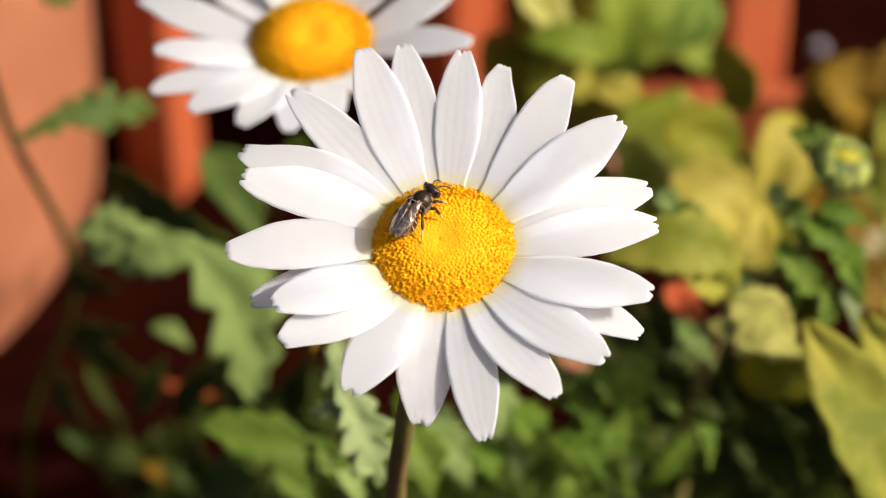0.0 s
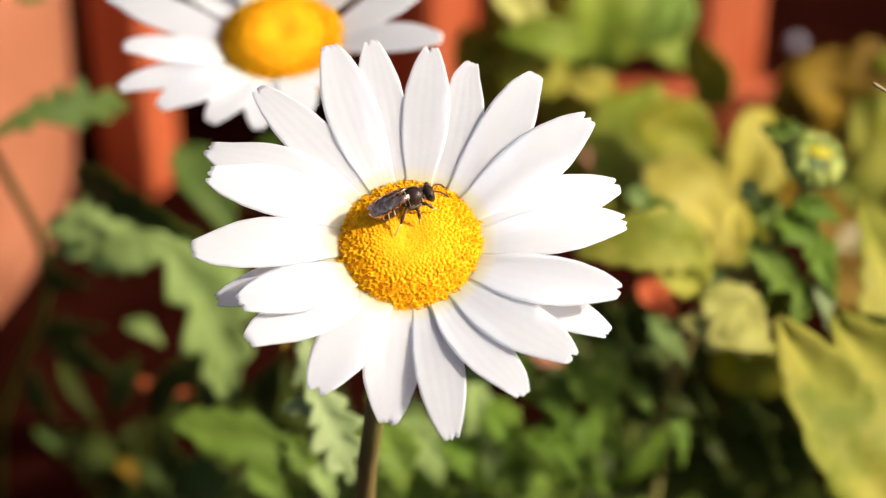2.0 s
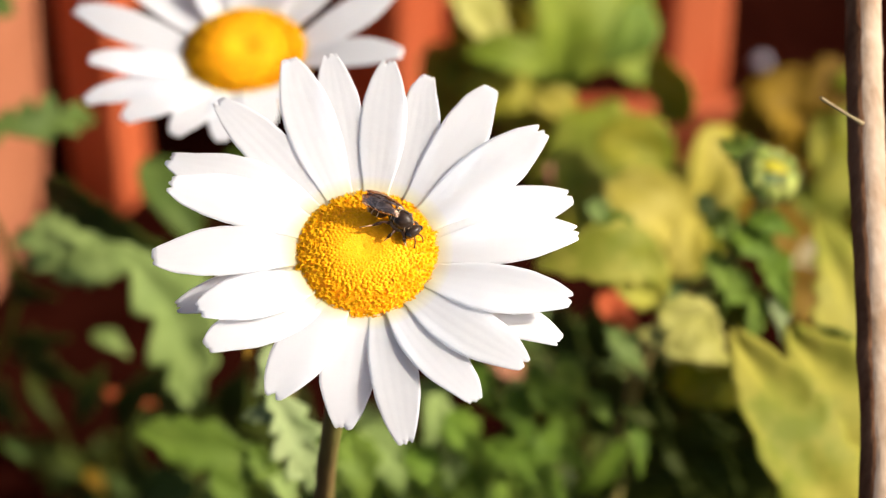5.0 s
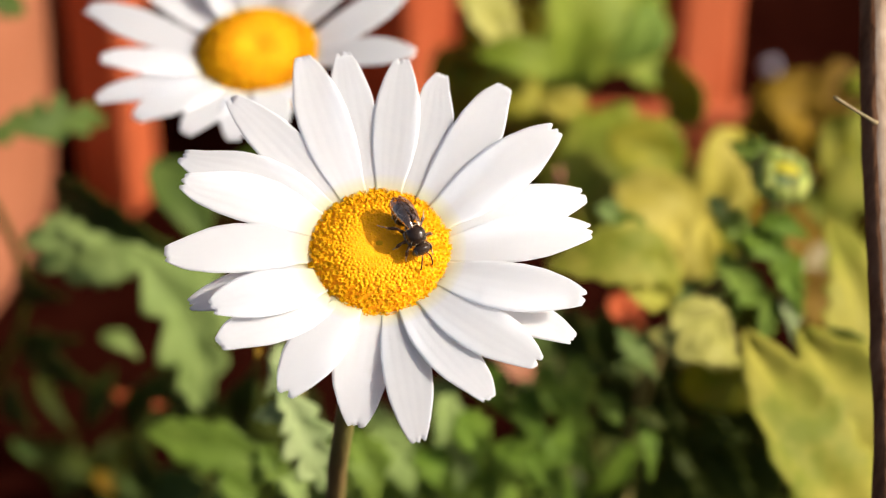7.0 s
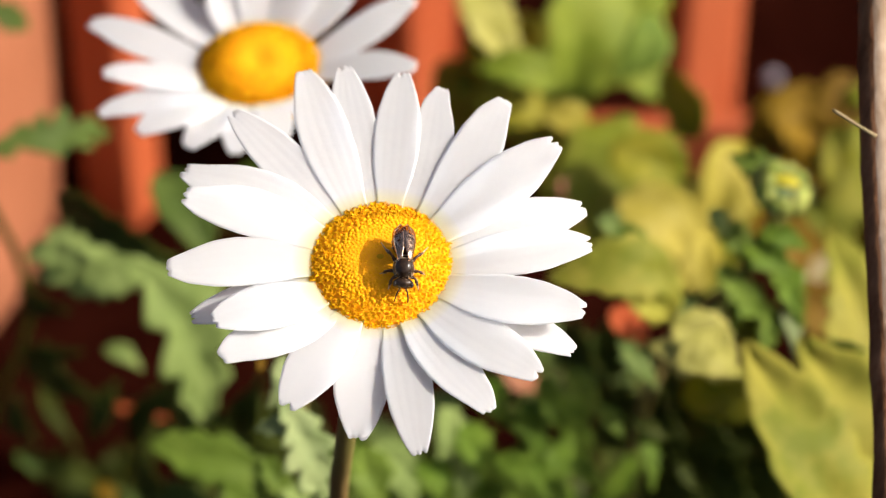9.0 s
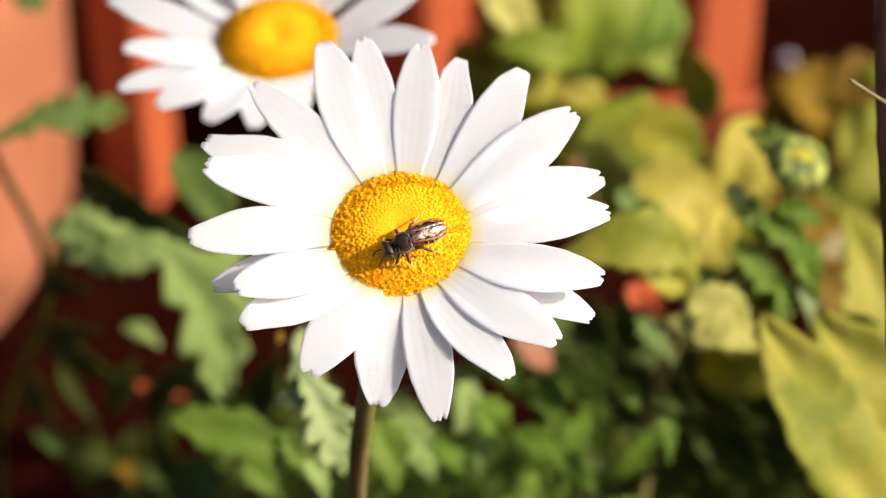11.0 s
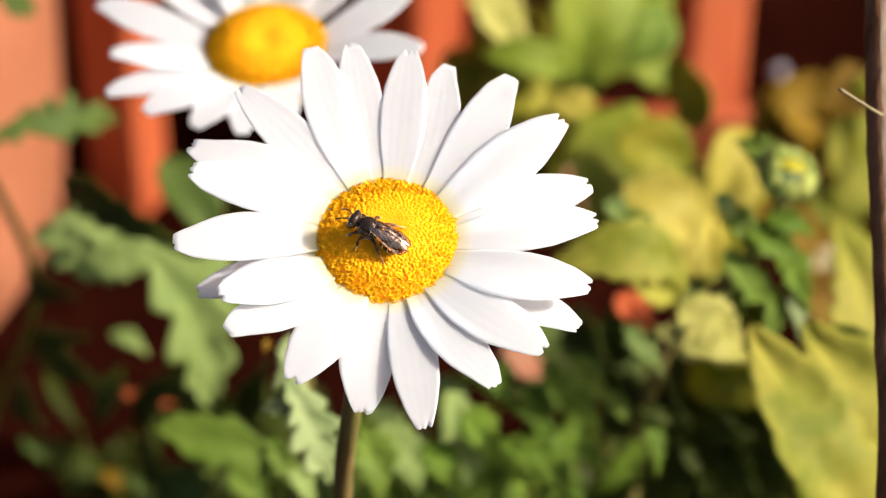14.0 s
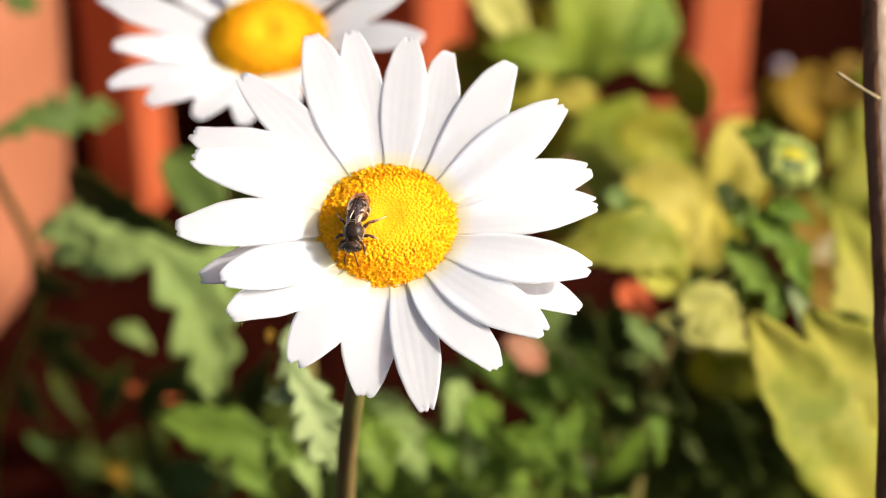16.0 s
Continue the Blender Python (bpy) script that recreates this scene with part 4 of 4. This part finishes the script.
# unseen leaves right of the stick, added for shade; more low between the stems
scatter(plants["Y"], 30, (0.10, 0.15, 0.07), (0.21, 0.24, 0.115), (0.03, 0.055), "broad", ["olive", "yellow", "green"], 71)
scatter(plants["R"], 60, (-0.010, 0.070, 0.13), (0.030, 0.10, 0.170), (0.010, 0.020), "lobed", ["grass", "green"], 73)
scatter(plants["L"], 30, (-0.045, 0.07, 0.12), (-0.008, 0.10, 0.170), (0.010, 0.020), "lobed", ["moss"], 75)
scatter(plants["R"], 60, (-0.035, 0.115, 0.075), (0.065, 0.165, 0.125), (0.018, 0.032), "lobed", ["shaded", "shaded", "green"], 77)
scatter(plants["L"], 30, (-0.075, 0.16, 0.070), (-0.030, 0.20, 0.100), (0.014, 0.024), "lobed", ["shaded"], 78)
shoot(plants["L"], [(-0.092, 0.165, GROUND - 0.003), (-0.086, 0.163, 0.12), (-0.071, 0.155, 0.163), (-0.078, 0.150, 0.20), (-0.083, 0.15, 0.24)], 0.0008, 0.0008, LEAF["shaded"])
shoot(plants["R"], [(0.03, 0.10, GROUND), (0.03, 0.098, 0.12), (0.028, 0.095, 0.17)], 0.0007, 0.0006, BRACT)


# ---- ground and structures ----
def ground_sheet():
    bm = bmesh.new()
    rng = random.Random(4)
    n = 90
    xs = [math.copysign(abs(k / n) ** 4 * 60 + abs(k / n) * 0.5, k) for k in range(-n, n + 1)]
    grid = [[bm.verts.new((x, y + 0.2, GROUND + (rng.uniform(-0.003, 0.003) if abs(x) < 1 and abs(y) < 1 else 0))) for x in xs] for y in xs]
    for i in range(2 * n):
        for j in range(2 * n):
            bm.faces.new((grid[i][j], grid[i][j + 1], grid[i + 1][j + 1], grid[i + 1][j]))
    ob = part("ground", bm, SHADED_SOIL, None)
    return tagged(ob, "reddish-brown garden soil, its colour darkened for plant shade", "ground", kind="structure")


ground_sheet()


def box_part(name, size, centre, mat_, parent, bevel=0.003, label=""):
    bm = bmesh.new()
    bmesh.ops.create_cube(bm, size=1, matrix=Matrix.Translation(centre) @ Matrix.Diagonal((*size, 1)))
    bmesh.ops.bevel(bm, geom=list(bm.edges), offset=bevel, segments=3, affect="EDGES", profile=0.5)
    return part(name, bm, mat_, parent, label, smooth=False)


fence = thing("garden_fence", pose(0, 0.35, GROUND), "garden fence of orange-painted posts before boards darkened for shade", "fence")


def fence_post(x, y, width, height, spin):
    bm = bmesh.new()
    m = pose(x, y - 0.35, height / 2 - 0.01, 0, 0, spin) @ Matrix.Diagonal((width, width, height + 0.02, 1))
    bmesh.ops.create_cube(bm, size=1, matrix=m)
    bmesh.ops.bevel(bm, geom=list(bm.edges), offset=width * 0.16, segments=4, affect="EDGES", profile=0.5)
    part("post", bm, PAINT, fence, "orange-painted post", smooth=False)


fence_post(-0.0830, 0.343, 0.0168, 0.36, -23)
fence_post(-0.0045, 0.355, 0.0225, 0.36, 50)
fence_post(0.0745, 0.355, 0.0195, 0.36, 22)
# boards added as a backing, coloured for the shade behind the posts
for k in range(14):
    box_part("board", (0.088, 0.018, 0.9), (-0.62 + k * 0.092, 0.190, 0.45), SHADED_BOARD, fence, 0.003, "red-brown board, near black with shade in its colour")


box_part("rail", (0.085, 0.008, 0.0085), (0.0665, -0.012, 0.0262), PAINT, fence, 0.0015, "orange-painted rail")



def lathe(profile, sides=72):
    """A solid of revolution from (radius, height) pairs, closed at both ends on the axis."""
    bm = bmesh.new()
    rings = [[bm.verts.new((r * math.cos(2 * math.pi * k / sides), r * math.sin(2 * math.pi * k / sides), z)) for k in range(sides)] for r, z in profile]
    for u, v in zip(rings, rings[1:]):
        for k in range(sides):
            bm.faces.new((u[k], u[(k + 1) % sides], v[(k + 1) % sides], v[k]))
    bm.faces.new(rings[0][::-1])
    bm.faces.new(rings[-1])
    bmesh.ops.recalc_face_normals(bm, faces=bm.faces)
    return bm


pot = thing("flower_pot", pose(-0.2515, 0.328, GROUND - 0.002), "large salmon-coloured terracotta flower pot, standing on the soil", "flower pot")
part("pot_body", lathe([(0.142, 0.0), (0.148, 0.002), (0.151, 0.007), (0.153, 0.03), (0.156, 0.10), (0.159, 0.19), (0.159, 0.196), (0.146, 0.198), (0.144, 0.190), (0.144, 0.186)]), CLAY, pot)
part("rim", lathe([(0.147, 0.192), (0.163, 0.192), (0.1665, 0.195), (0.168, 0.200), (0.169, 0.236), (0.167, 0.241), (0.162, 0.243), (0.152, 0.242), (0.149, 0.238), (0.147, 0.200)]), CLAY, pot, "thick rolled terracotta rim")
part("potting_soil", lathe([(0.143, 0.188), (0.1465, 0.205), (0.120, 0.209), (0.060, 0.206), (0.010, 0.208)]), SHADED_SOIL, pot, "potting soil in the same shade-darkened colour")

stick = thing("dry_stick", pose(0.0545, -0.02, GROUND), "dry brown woody stick with a thin side spur", "stick")
inv = stick.matrix_world.inverted()
line = [inv @ p for p in bend([(0.0550, -0.0200, GROUND - 0.005), (0.0550, -0.0120, 0.20), (0.0545, -0.0010, 0.2480), (0.0544, 0.0090, 0.2622), (0.0536, 0.0196, 0.2772), (0.0532, 0.0300, 0.2921), (0.0532, 0.0340, 0.3030)], 60)]
rng = random.Random(9)
radii = [0.00190 * (1 + 0.015 * math.sin(k * 0.5) + rng.uniform(-0.012, 0.012)) for k in range(60)]
for k in (28, 29, 40, 46):
    radii[k] *= 1.06
part("stick_body", tube(line, radii, 22, 0.012, 12), WOOD, stick, "bare pale wood of the stick")
bm, rows = bmesh.new(), []
for i, p in enumerate(line):
    rows.append([])
    for j in range(13):
        a = radians(107 + 150 * j / 12 + (rng.uniform(-7, 5) if j in (0, 12) else 0))
        out = radii[i] * (1.07 if 0 < j < 12 else 0.97) * (1 + rng.uniform(-0.012, 0.012))
        rows[-1].append(bm.verts.new(p + Vector((math.cos(a), -0.82 * math.sin(a), 0.57 * math.sin(a))) * out))
for u, v in zip(rows, rows[1:]):
    for j in range(12):
        bm.faces.new((u[j], u[j + 1], v[j + 1], v[j]))
part("bark", bm, BARK, stick, "dark bark left on one side")
spur = [inv @ Vector(p) for p in ((0.0522, 0.0186, 0.2838), (0.0498, 0.0184, 0.2855), (0.0473, 0.0182, 0.2873))]
part("spur", tube(bend(spur, 9), [0.00026, 0.00022, 0.0002, 0.00018, 0.00018, 0.00017, 0.00018, 0.00022, 0.00016], 8, 0.1, 2), LEAF["pale"], stick, "thin pale side spur")


# ---- daisy bud ----
def daisy_bud(m, stem_points):
    """A half-open bud: green bracts round short folded white petals and a yellow heart."""
    bud = thing("daisy_bud", m, "half-open green daisy bud with a yellow heart", "flower bud")
    part("cup", ball(0.0040, 0.0040, 0.0030, (0, 0, -0.0008)), BRACT, bud, "green cup of bracts")
    part("heart", ball(0.0021, 0.0012, 0.0008, (0, 0, 0.0018)), BUD_HEART, bud, "small yellow heart")
    rng = random.Random(31)
    for k in range(14):
        a = radians(360 * k / 14 + rng.uniform(-6, 6))
        reach = rng.uniform(0.72, 1.08)
        d, e = Vector((math.cos(a), math.sin(a), 0)), Vector((-math.sin(a), math.cos(a), 0))
        grid = []
        for i in range(8):
            s = i / 7
            r, z = 4.2 - 0.2 * s - 2.0 * reach * s ** 1.6, -0.6 + reach * 4.0 * math.sin(s * 1.45) - 1.0 * s * s
            half = reach * 1.05 * (1 - 0.75 * s ** 2) * (1 + 0.12 * rng.uniform(-1, 1))
            grid.append([(d * r + e * half * w + Vector((0, 0, z - 0.2 * w * w))) * 0.001 for w in (-1, -0.5, 0, 0.5, 1)])
        part("petal", shell(grid, 0.00025), BUD_PETAL, bud)
    for k in range(12):
        a = radians(30 * k + 12)
        d, e = Vector((math.cos(a), math.sin(a), 0)), Vector((-math.sin(a), math.cos(a), 0))
        grid = []
        for i in range(7):
            s = i / 6
            r, z = 1.2 + 3.4 * math.sin(s * 1.7), -3.4 + 4.0 * s
            half = 1.3 * (1 - 0.8 * s ** 3)
            grid.append([(d * r + e * half * w + Vector((0, 0, z))) * 0.001 for w in (-1, -0.5, 0, 0.5, 1)])
        part("bract", shell(grid, 0.0003), BRACT, bud)
    stem(bud, stem_points, 0.0011)
    return bud


BUD_HEART = material("bud_heart", (0.36, 0.31, 0.02), (0.48, 0.41, 0.03), 0.6, 900, 0.5, 0.3, 2500, 0.1, 0.2)
BUD_PETAL = material("bud_petal", (0.22, 0.28, 0.035), (0.44, 0.47, 0.12), 0.5, 420, 0.3, 0.2, 900, 0.3, 0.25)
GLINT_BEAD = material("glint_bead", (0.264, 0.2464, 0.2992), (0.352, 0.3344, 0.3872), 0.30, 300, 0.5, 0.1, 900, 0.8)
daisy_bud(pose(0.0546, 0.0857, 0.2333, 24, 14, 0), [(0.0546, 0.0860, 0.2310), (0.0540, 0.0890, 0.2240), (0.0500, 0.0900, 0.2140), (0.0400, 0.1000, 0.190), (0.036, 0.105, 0.14), (0.035, 0.105, GROUND - 0.004)])


# pale bead added in place of a blurred glint before the boards
part("screw_head", ball(0.0024, 0.0012, 0.0024, (0.1011, 0.0345, 0.0157), 16, 10), GLINT_BEAD, fence, "small pale bead added for an out-of-focus glint")


# ---- the bee ----
def mm(*p):
    return Vector(p) * 0.001


def build_bee(m):
    bee = thing("bee", m, "small dark sweat bee with pale banded abdomen, on the disc", "bee")
    k = 0.001
    bm = ball(1.20 * k, 1.05 * k, 1.0 * k, (0, 0, 0.10 * k), 24, 16)
    ball(0.55 * k, 0.80 * k, 0.70 * k, (0.62 * k, 0, 0.02 * k), 18, 12, bm)
    ball(0.62 * k, 0.72 * k, 0.66 * k, (-0.90 * k, 0, -0.02 * k), 18, 12, bm)
    thorax = part("thorax", bm, SHELL, bee, "glossy black thorax")
    for x, r, z in ((0.80, 0.80, 0.05), (-0.50, 0.90, 0.10), (-0.92, 0.73, 0.02), (1.14, 0.52, -0.06)):
        ring = [mm(x - 0.12 * abs(math.sin(a)), r * 1.02 * math.cos(a), z + r * 0.98 * math.sin(a)) for a in (math.pi * i / 14 for i in range(15))]
        part("fur_collar", tube(ring, [0.028 * k] * 15, 7, 0.6, 3), FUR, thorax, "pale fur collar")
    for s in (-1, 1):
        part("fur_tuft", ball(0.75 * k, 0.20 * k, 0.42 * k, (-0.1 * k, s * 0.86 * k, -0.35 * k), 14, 8), DOWN, thorax, "greyish fur on the flank")
    # abdomen: a drop in segments
    bm = bmesh.new()
    xs = [-1.35, -1.55, -1.9, -2.35, -2.85, -3.3, -3.7, -3.98, -4.1]
    rs = [0.20, 0.62, 1.0, 1.16, 1.18, 1.05, 0.76, 0.36, 0.06]
    axis = bend([mm(x, 0, -0.10 - 0.05 * (x + 1.35) ** 2 * 0.8) for x in xs], 33)
    rad = [blend(i / 32 * 8, range(9), rs) * k * (1 - 0.035 * (1 if (i % 6) == 0 else 0)) for i in range(33)]
    abdomen = part("abdomen", tube(axis, rad, 20, 0, 1, bm), BELLY, bee, "glossy dark brown abdomen")
    for x in (11, 16, 21):
        c, r = axis[x], rad[x]
        for side in (-1, 1):
            ring = [c + Vector((0, side * math.cos(a), math.sin(a))) * (r * 0.985) for a in (radians(-35 + 68 * i / 12) for i in range(13))]
            part("band", tube(ring, [0.065 * k * (0.2 + 0.8 * math.sin(math.pi * i / 12)) for i in range(13)], 6, 0.3, x), FUR, abdomen, "white hair patch")
    # head
    head = part("head", ball(0.58 * k, 0.98 * k, 0.80 * k, (1.62 * k, 0, -0.12 * k), 22, 14), SHELL, bee, "black rounded head")
    part("face", ball(0.30 * k, 0.48 * k, 0.52 * k, (1.88 * k, 0, -0.30 * k), 14, 10), DOWN, head, "greyish downy face")
    for s in (-1, 1):
        part("eye", ball(0.33 * k, 0.24 * k, 0.56 * k, (1.72 * k, s * 0.82 * k, -0.10 * k), 16, 12), BEE_EYE, head, "glossy black compound eye")
        line = bend([mm(2.02, s * 0.20, -0.05), mm(2.38, s * 0.42, 0.10), mm(2.80, s * 0.56, -0.15), mm(3.18, s * 0.64, -0.60), mm(3.40, s * 0.66, -1.10)], 18)
        part("antenna", tube(line, [0.055 * k] * 5 + [0.075 * k] * 12 + [0.04 * k], 8), LIMB, head, "thin elbowed antenna")
    part("mandible", ball(0.20 * k, 0.26 * k, 0.16 * k, (1.90 * k, 0, -0.80 * k), 12, 8), LIMB, head)
    # short pale hair
    rng = random.Random(77)
    for parent, centre, size, count, length in ((thorax, mm(0, 0, 0.08), mm(1.2, 1.05, 1.0), 420, 0.30), (head, mm(1.66, 0, -0.14), mm(0.6, 0.9, 0.78), 240, 0.22), (abdomen, mm(-2.9, 0, -0.2), mm(1.15, 1.13, 1.1), 260, 0.22)):
        bm = bmesh.new()
        for _ in range(count):
            d = Vector((rng.gauss(0, 1), rng.gauss(0, 1), rng.gauss(-0.75, 0.55))).normalized()
            p = centre + Vector((d.x * size.x, d.y * size.y, d.z * size.z)) * 0.97
            side = d.orthogonal().normalized() * 0.013 * k
            other = d.cross(side)
            tip = p + (d + Vector((-0.5, rng.uniform(-0.3, 0.3), 0.1))).normalized() * length * rng.uniform(0.6, 1.1) * k
            a, b, c, t = (bm.verts.new(v) for v in (p + side, p - side * 0.5 + other * 0.9, p - side * 0.5 - other * 0.9, tip))
            for f in ((a, b, t), (b, c, t), (c, a, t)):
                bm.faces.new(f)
        tagged(part("fur", bm, FUR, parent, "sparse pale body hair"), kind="stuff")
    # wings folded over the back
    for s in (-1, 1):
        for name, length, half, lift, spread in (("forewing", 4.45, 0.74, 0.86, 0.30), ("hindwing", 3.2, 0.46, 0.72, 0.50)):
            grid = []
            for i in range(14):
                u = i / 13
                w_ = half * blend(u, (0, 0.2, 0.5, 0.8, 0.93, 1), (0.16, 0.45, 0.85, 1.0, 0.75, 0.15))
                cx, cy = -0.25 - length * u, s * (0.50 + spread * math.sin(u * 2.2) * 0.55 - 0.28 * u)
                grid.append([mm(cx + 0.12 * abs(v), cy + w_ * v, lift + 0.40 * min(1, u / 0.12) - 0.28 * u - 0.85 * u ** 3 - 0.30 * v * v * w_ - 0.52 * (abs(cy + w_ * v) - 0.45) + (0.05 if s > 0 else 0)) for v in (-1, -0.6, -0.2, 0.2, 0.6, 1)])
            part(name, shell(grid, 0.000012), WING, bee, "smoky translucent veined wing")
    # legs
    for s in (-1, 1):
        for hip, knee, shin, foot in (
                ((0.55, 0.55, -0.55), (1.05, 1.15, -0.45), (1.45, 1.35, -1.05), (1.80, 1.45, -1.45)),
                ((0.00, 0.65, -0.65), (0.15, 1.60, -0.40), (0.05, 1.95, -1.05), (-0.05, 2.25, -1.50)),
                ((-0.65, 0.55, -0.60), (-1.35, 1.30, -0.10), (-2.10, 1.85, -0.80), (-3.15, 2.45, -1.50))):
            pts = [mm(p[0], s * p[1], p[2]) for p in (hip, knee, shin, foot)]
            leg = part("leg", tube([pts[0], pts[0].lerp(pts[1], 0.5), pts[1], pts[1].lerp(pts[2], 0.5), pts[2]], [0.12 * k, 0.20 * k, 0.12 * k, 0.18 * k, 0.11 * k], 9), LIMB, bee, "dark jointed leg")
            part("foot", tube([pts[2], pts[2].lerp(pts[3], 0.5), pts[3]], [0.09 * k, 0.075 * k, 0.05 * k], 7), TARSUS, leg, "tawny foot")
            brush = bmesh.new()
            for _ in range(46):
                u = rng.random()
                p = pts[1].lerp(pts[2], u * 0.9 + 0.1)
                d = Vector((rng.gauss(0, 1), rng.gauss(0, 1), rng.gauss(0, 1))).normalized()
                e = d.orthogonal().normalized() * 0.016 * k
                tip = p + (d + (pts[2] - pts[1]).normalized() * 0.8).normalized() * rng.uniform(0.22, 0.38) * k
                a, b, c, t = (brush.verts.new(v) for v in (p + d * 0.12 * k + e, p + d * 0.12 * k - e, p + d * 0.12 * k + d.cross(e), tip))
                for f in ((a, b, t), (b, c, t), (c, a, t)):
                    brush.faces.new(f)
            tagged(part("leg_hair", brush, FUR, leg, "pale leg hair"), kind="stuff")
    return bee


def about(point, m):
    """A turn m about a point."""
    return Matrix.Translation(point) @ m @ Matrix.Translation(-point)


bee = build_bee(Matrix())


def motions():
    walk(bee, [
        (0.0, pose(-0.00210, 0.00143, 0.28473, 5.2, -23.5, 50.6)),
        (0.5, pose(-0.00120, 0.00200, 0.28498, 7.3, -18.1, 43.2)),
        (1.0, pose(-0.00027, 0.00168, 0.28494, 14.4, -14.4, 16.5)),
        (1.5, pose(0.00019, 0.00170, 0.28495, 14.5, -12.8, 18.1)),
        (2.0, pose(0.00031, 0.00150, 0.28489, 15.4, -11.6, 17.1)),
        (2.5, pose(0.00023, 0.00154, 0.28491, 15.3, -9.5, 15.8)),
        (3.0, pose(0.00129, 0.00140, 0.28484, 16.3, -8.7, 14.3)),
        (3.5, pose(0.00323, 0.00143, 0.28452, 13.3, 11.0, -3.9)),
        (6.0, pose(0.00368, -0.00041, 0.28388, 10.7, 26.7, -34.6)),
        (6.5, pose(0.00378, -0.00078, 0.28370, 7.5, 25.6, -44.8)),
        (7.0, pose(0.00360, -0.00161, 0.28339, 2.6, 25.9, -61.9)),
        (7.5, pose(0.00336, -0.00197, 0.28328, -0.6, 30.6, -72.0)),
        (8.0, pose(0.00320, -0.00218, 0.28321, -2.9, 28.3, -78.6)),
        (8.5, pose(0.00271, -0.00260, 0.28308, -3.8, 31.6, -84.6)),
        (9.0, pose(0.00240, -0.00367, 0.28253, -5.8, 30.7, -89.5)),
        (9.5, pose(0.00222, -0.00447, 0.28204, -13.8, 29.1, -103.9)),
        (12.0, pose(-0.00082, -0.00414, 0.28240, -30.3, 4.9, -178.0)),
        (12.5, pose(-0.00110, -0.00393, 0.28251, -29.7, 4.2, -179.6)),
        (13.0, pose(-0.00117, -0.00329, 0.28282, -27.7, -5.9, 174.8)),
        (13.5, pose(-0.00134, -0.00246, 0.28318, -24.6, -16.5, 158.4)),
        (14.0, pose(-0.00168, -0.00215, 0.28334, -24.0, -17.9, 155.1)),
        (14.5, pose(-0.00243, -0.00249, 0.28318, -26.6, -0.7, 172.4)),
        (15.0, pose(-0.00341, -0.00315, 0.28266, -22.5, 18.6, -157.3)),
        (15.5, pose(-0.00342, -0.00351, 0.28245, -24.0, 22.5, -158.9)),
        (16.0, pose(-0.00327, -0.00394, 0.28217, 4.6, 23.7, -99.1)),
    ])
    # the head nods as the bee feeds
    neck = mm(1.15, 0, 0)
    head = next(o for o in bee.children if o.name.startswith("head"))
    walk(head, [(t, about(neck, pose(0, 0, 0, 0, nod, turn))) for t, nod, turn in (
        (0.0, 4, -8), (1.0, 0, -6), (2.0, 0, 0), (3.0, 4, -4), (3.5, 26, -14), (6.0, 22, -4), (7.0, 20, 6), (8.0, 16, 4),
        (9.5, 20, -6), (12.0, 8, 6), (13.0, 0, 0), (14.0, -4, 0), (14.5, 14, 6), (15.0, 22, 10), (16.0, 20, 0))])
    # the legs step a little
    legs = [o for o in bee.children if o.name.startswith("leg")]
    for n, leg in enumerate(legs):
        hip = leg.data.vertices[0].co.copy()
        walk(leg, [(k * 0.5, about(hip, pose(0, 0, 0, 0, 0, 7 * math.sin(2.1 * k + 2.4 * n)))) for k in range(33)])


motions()
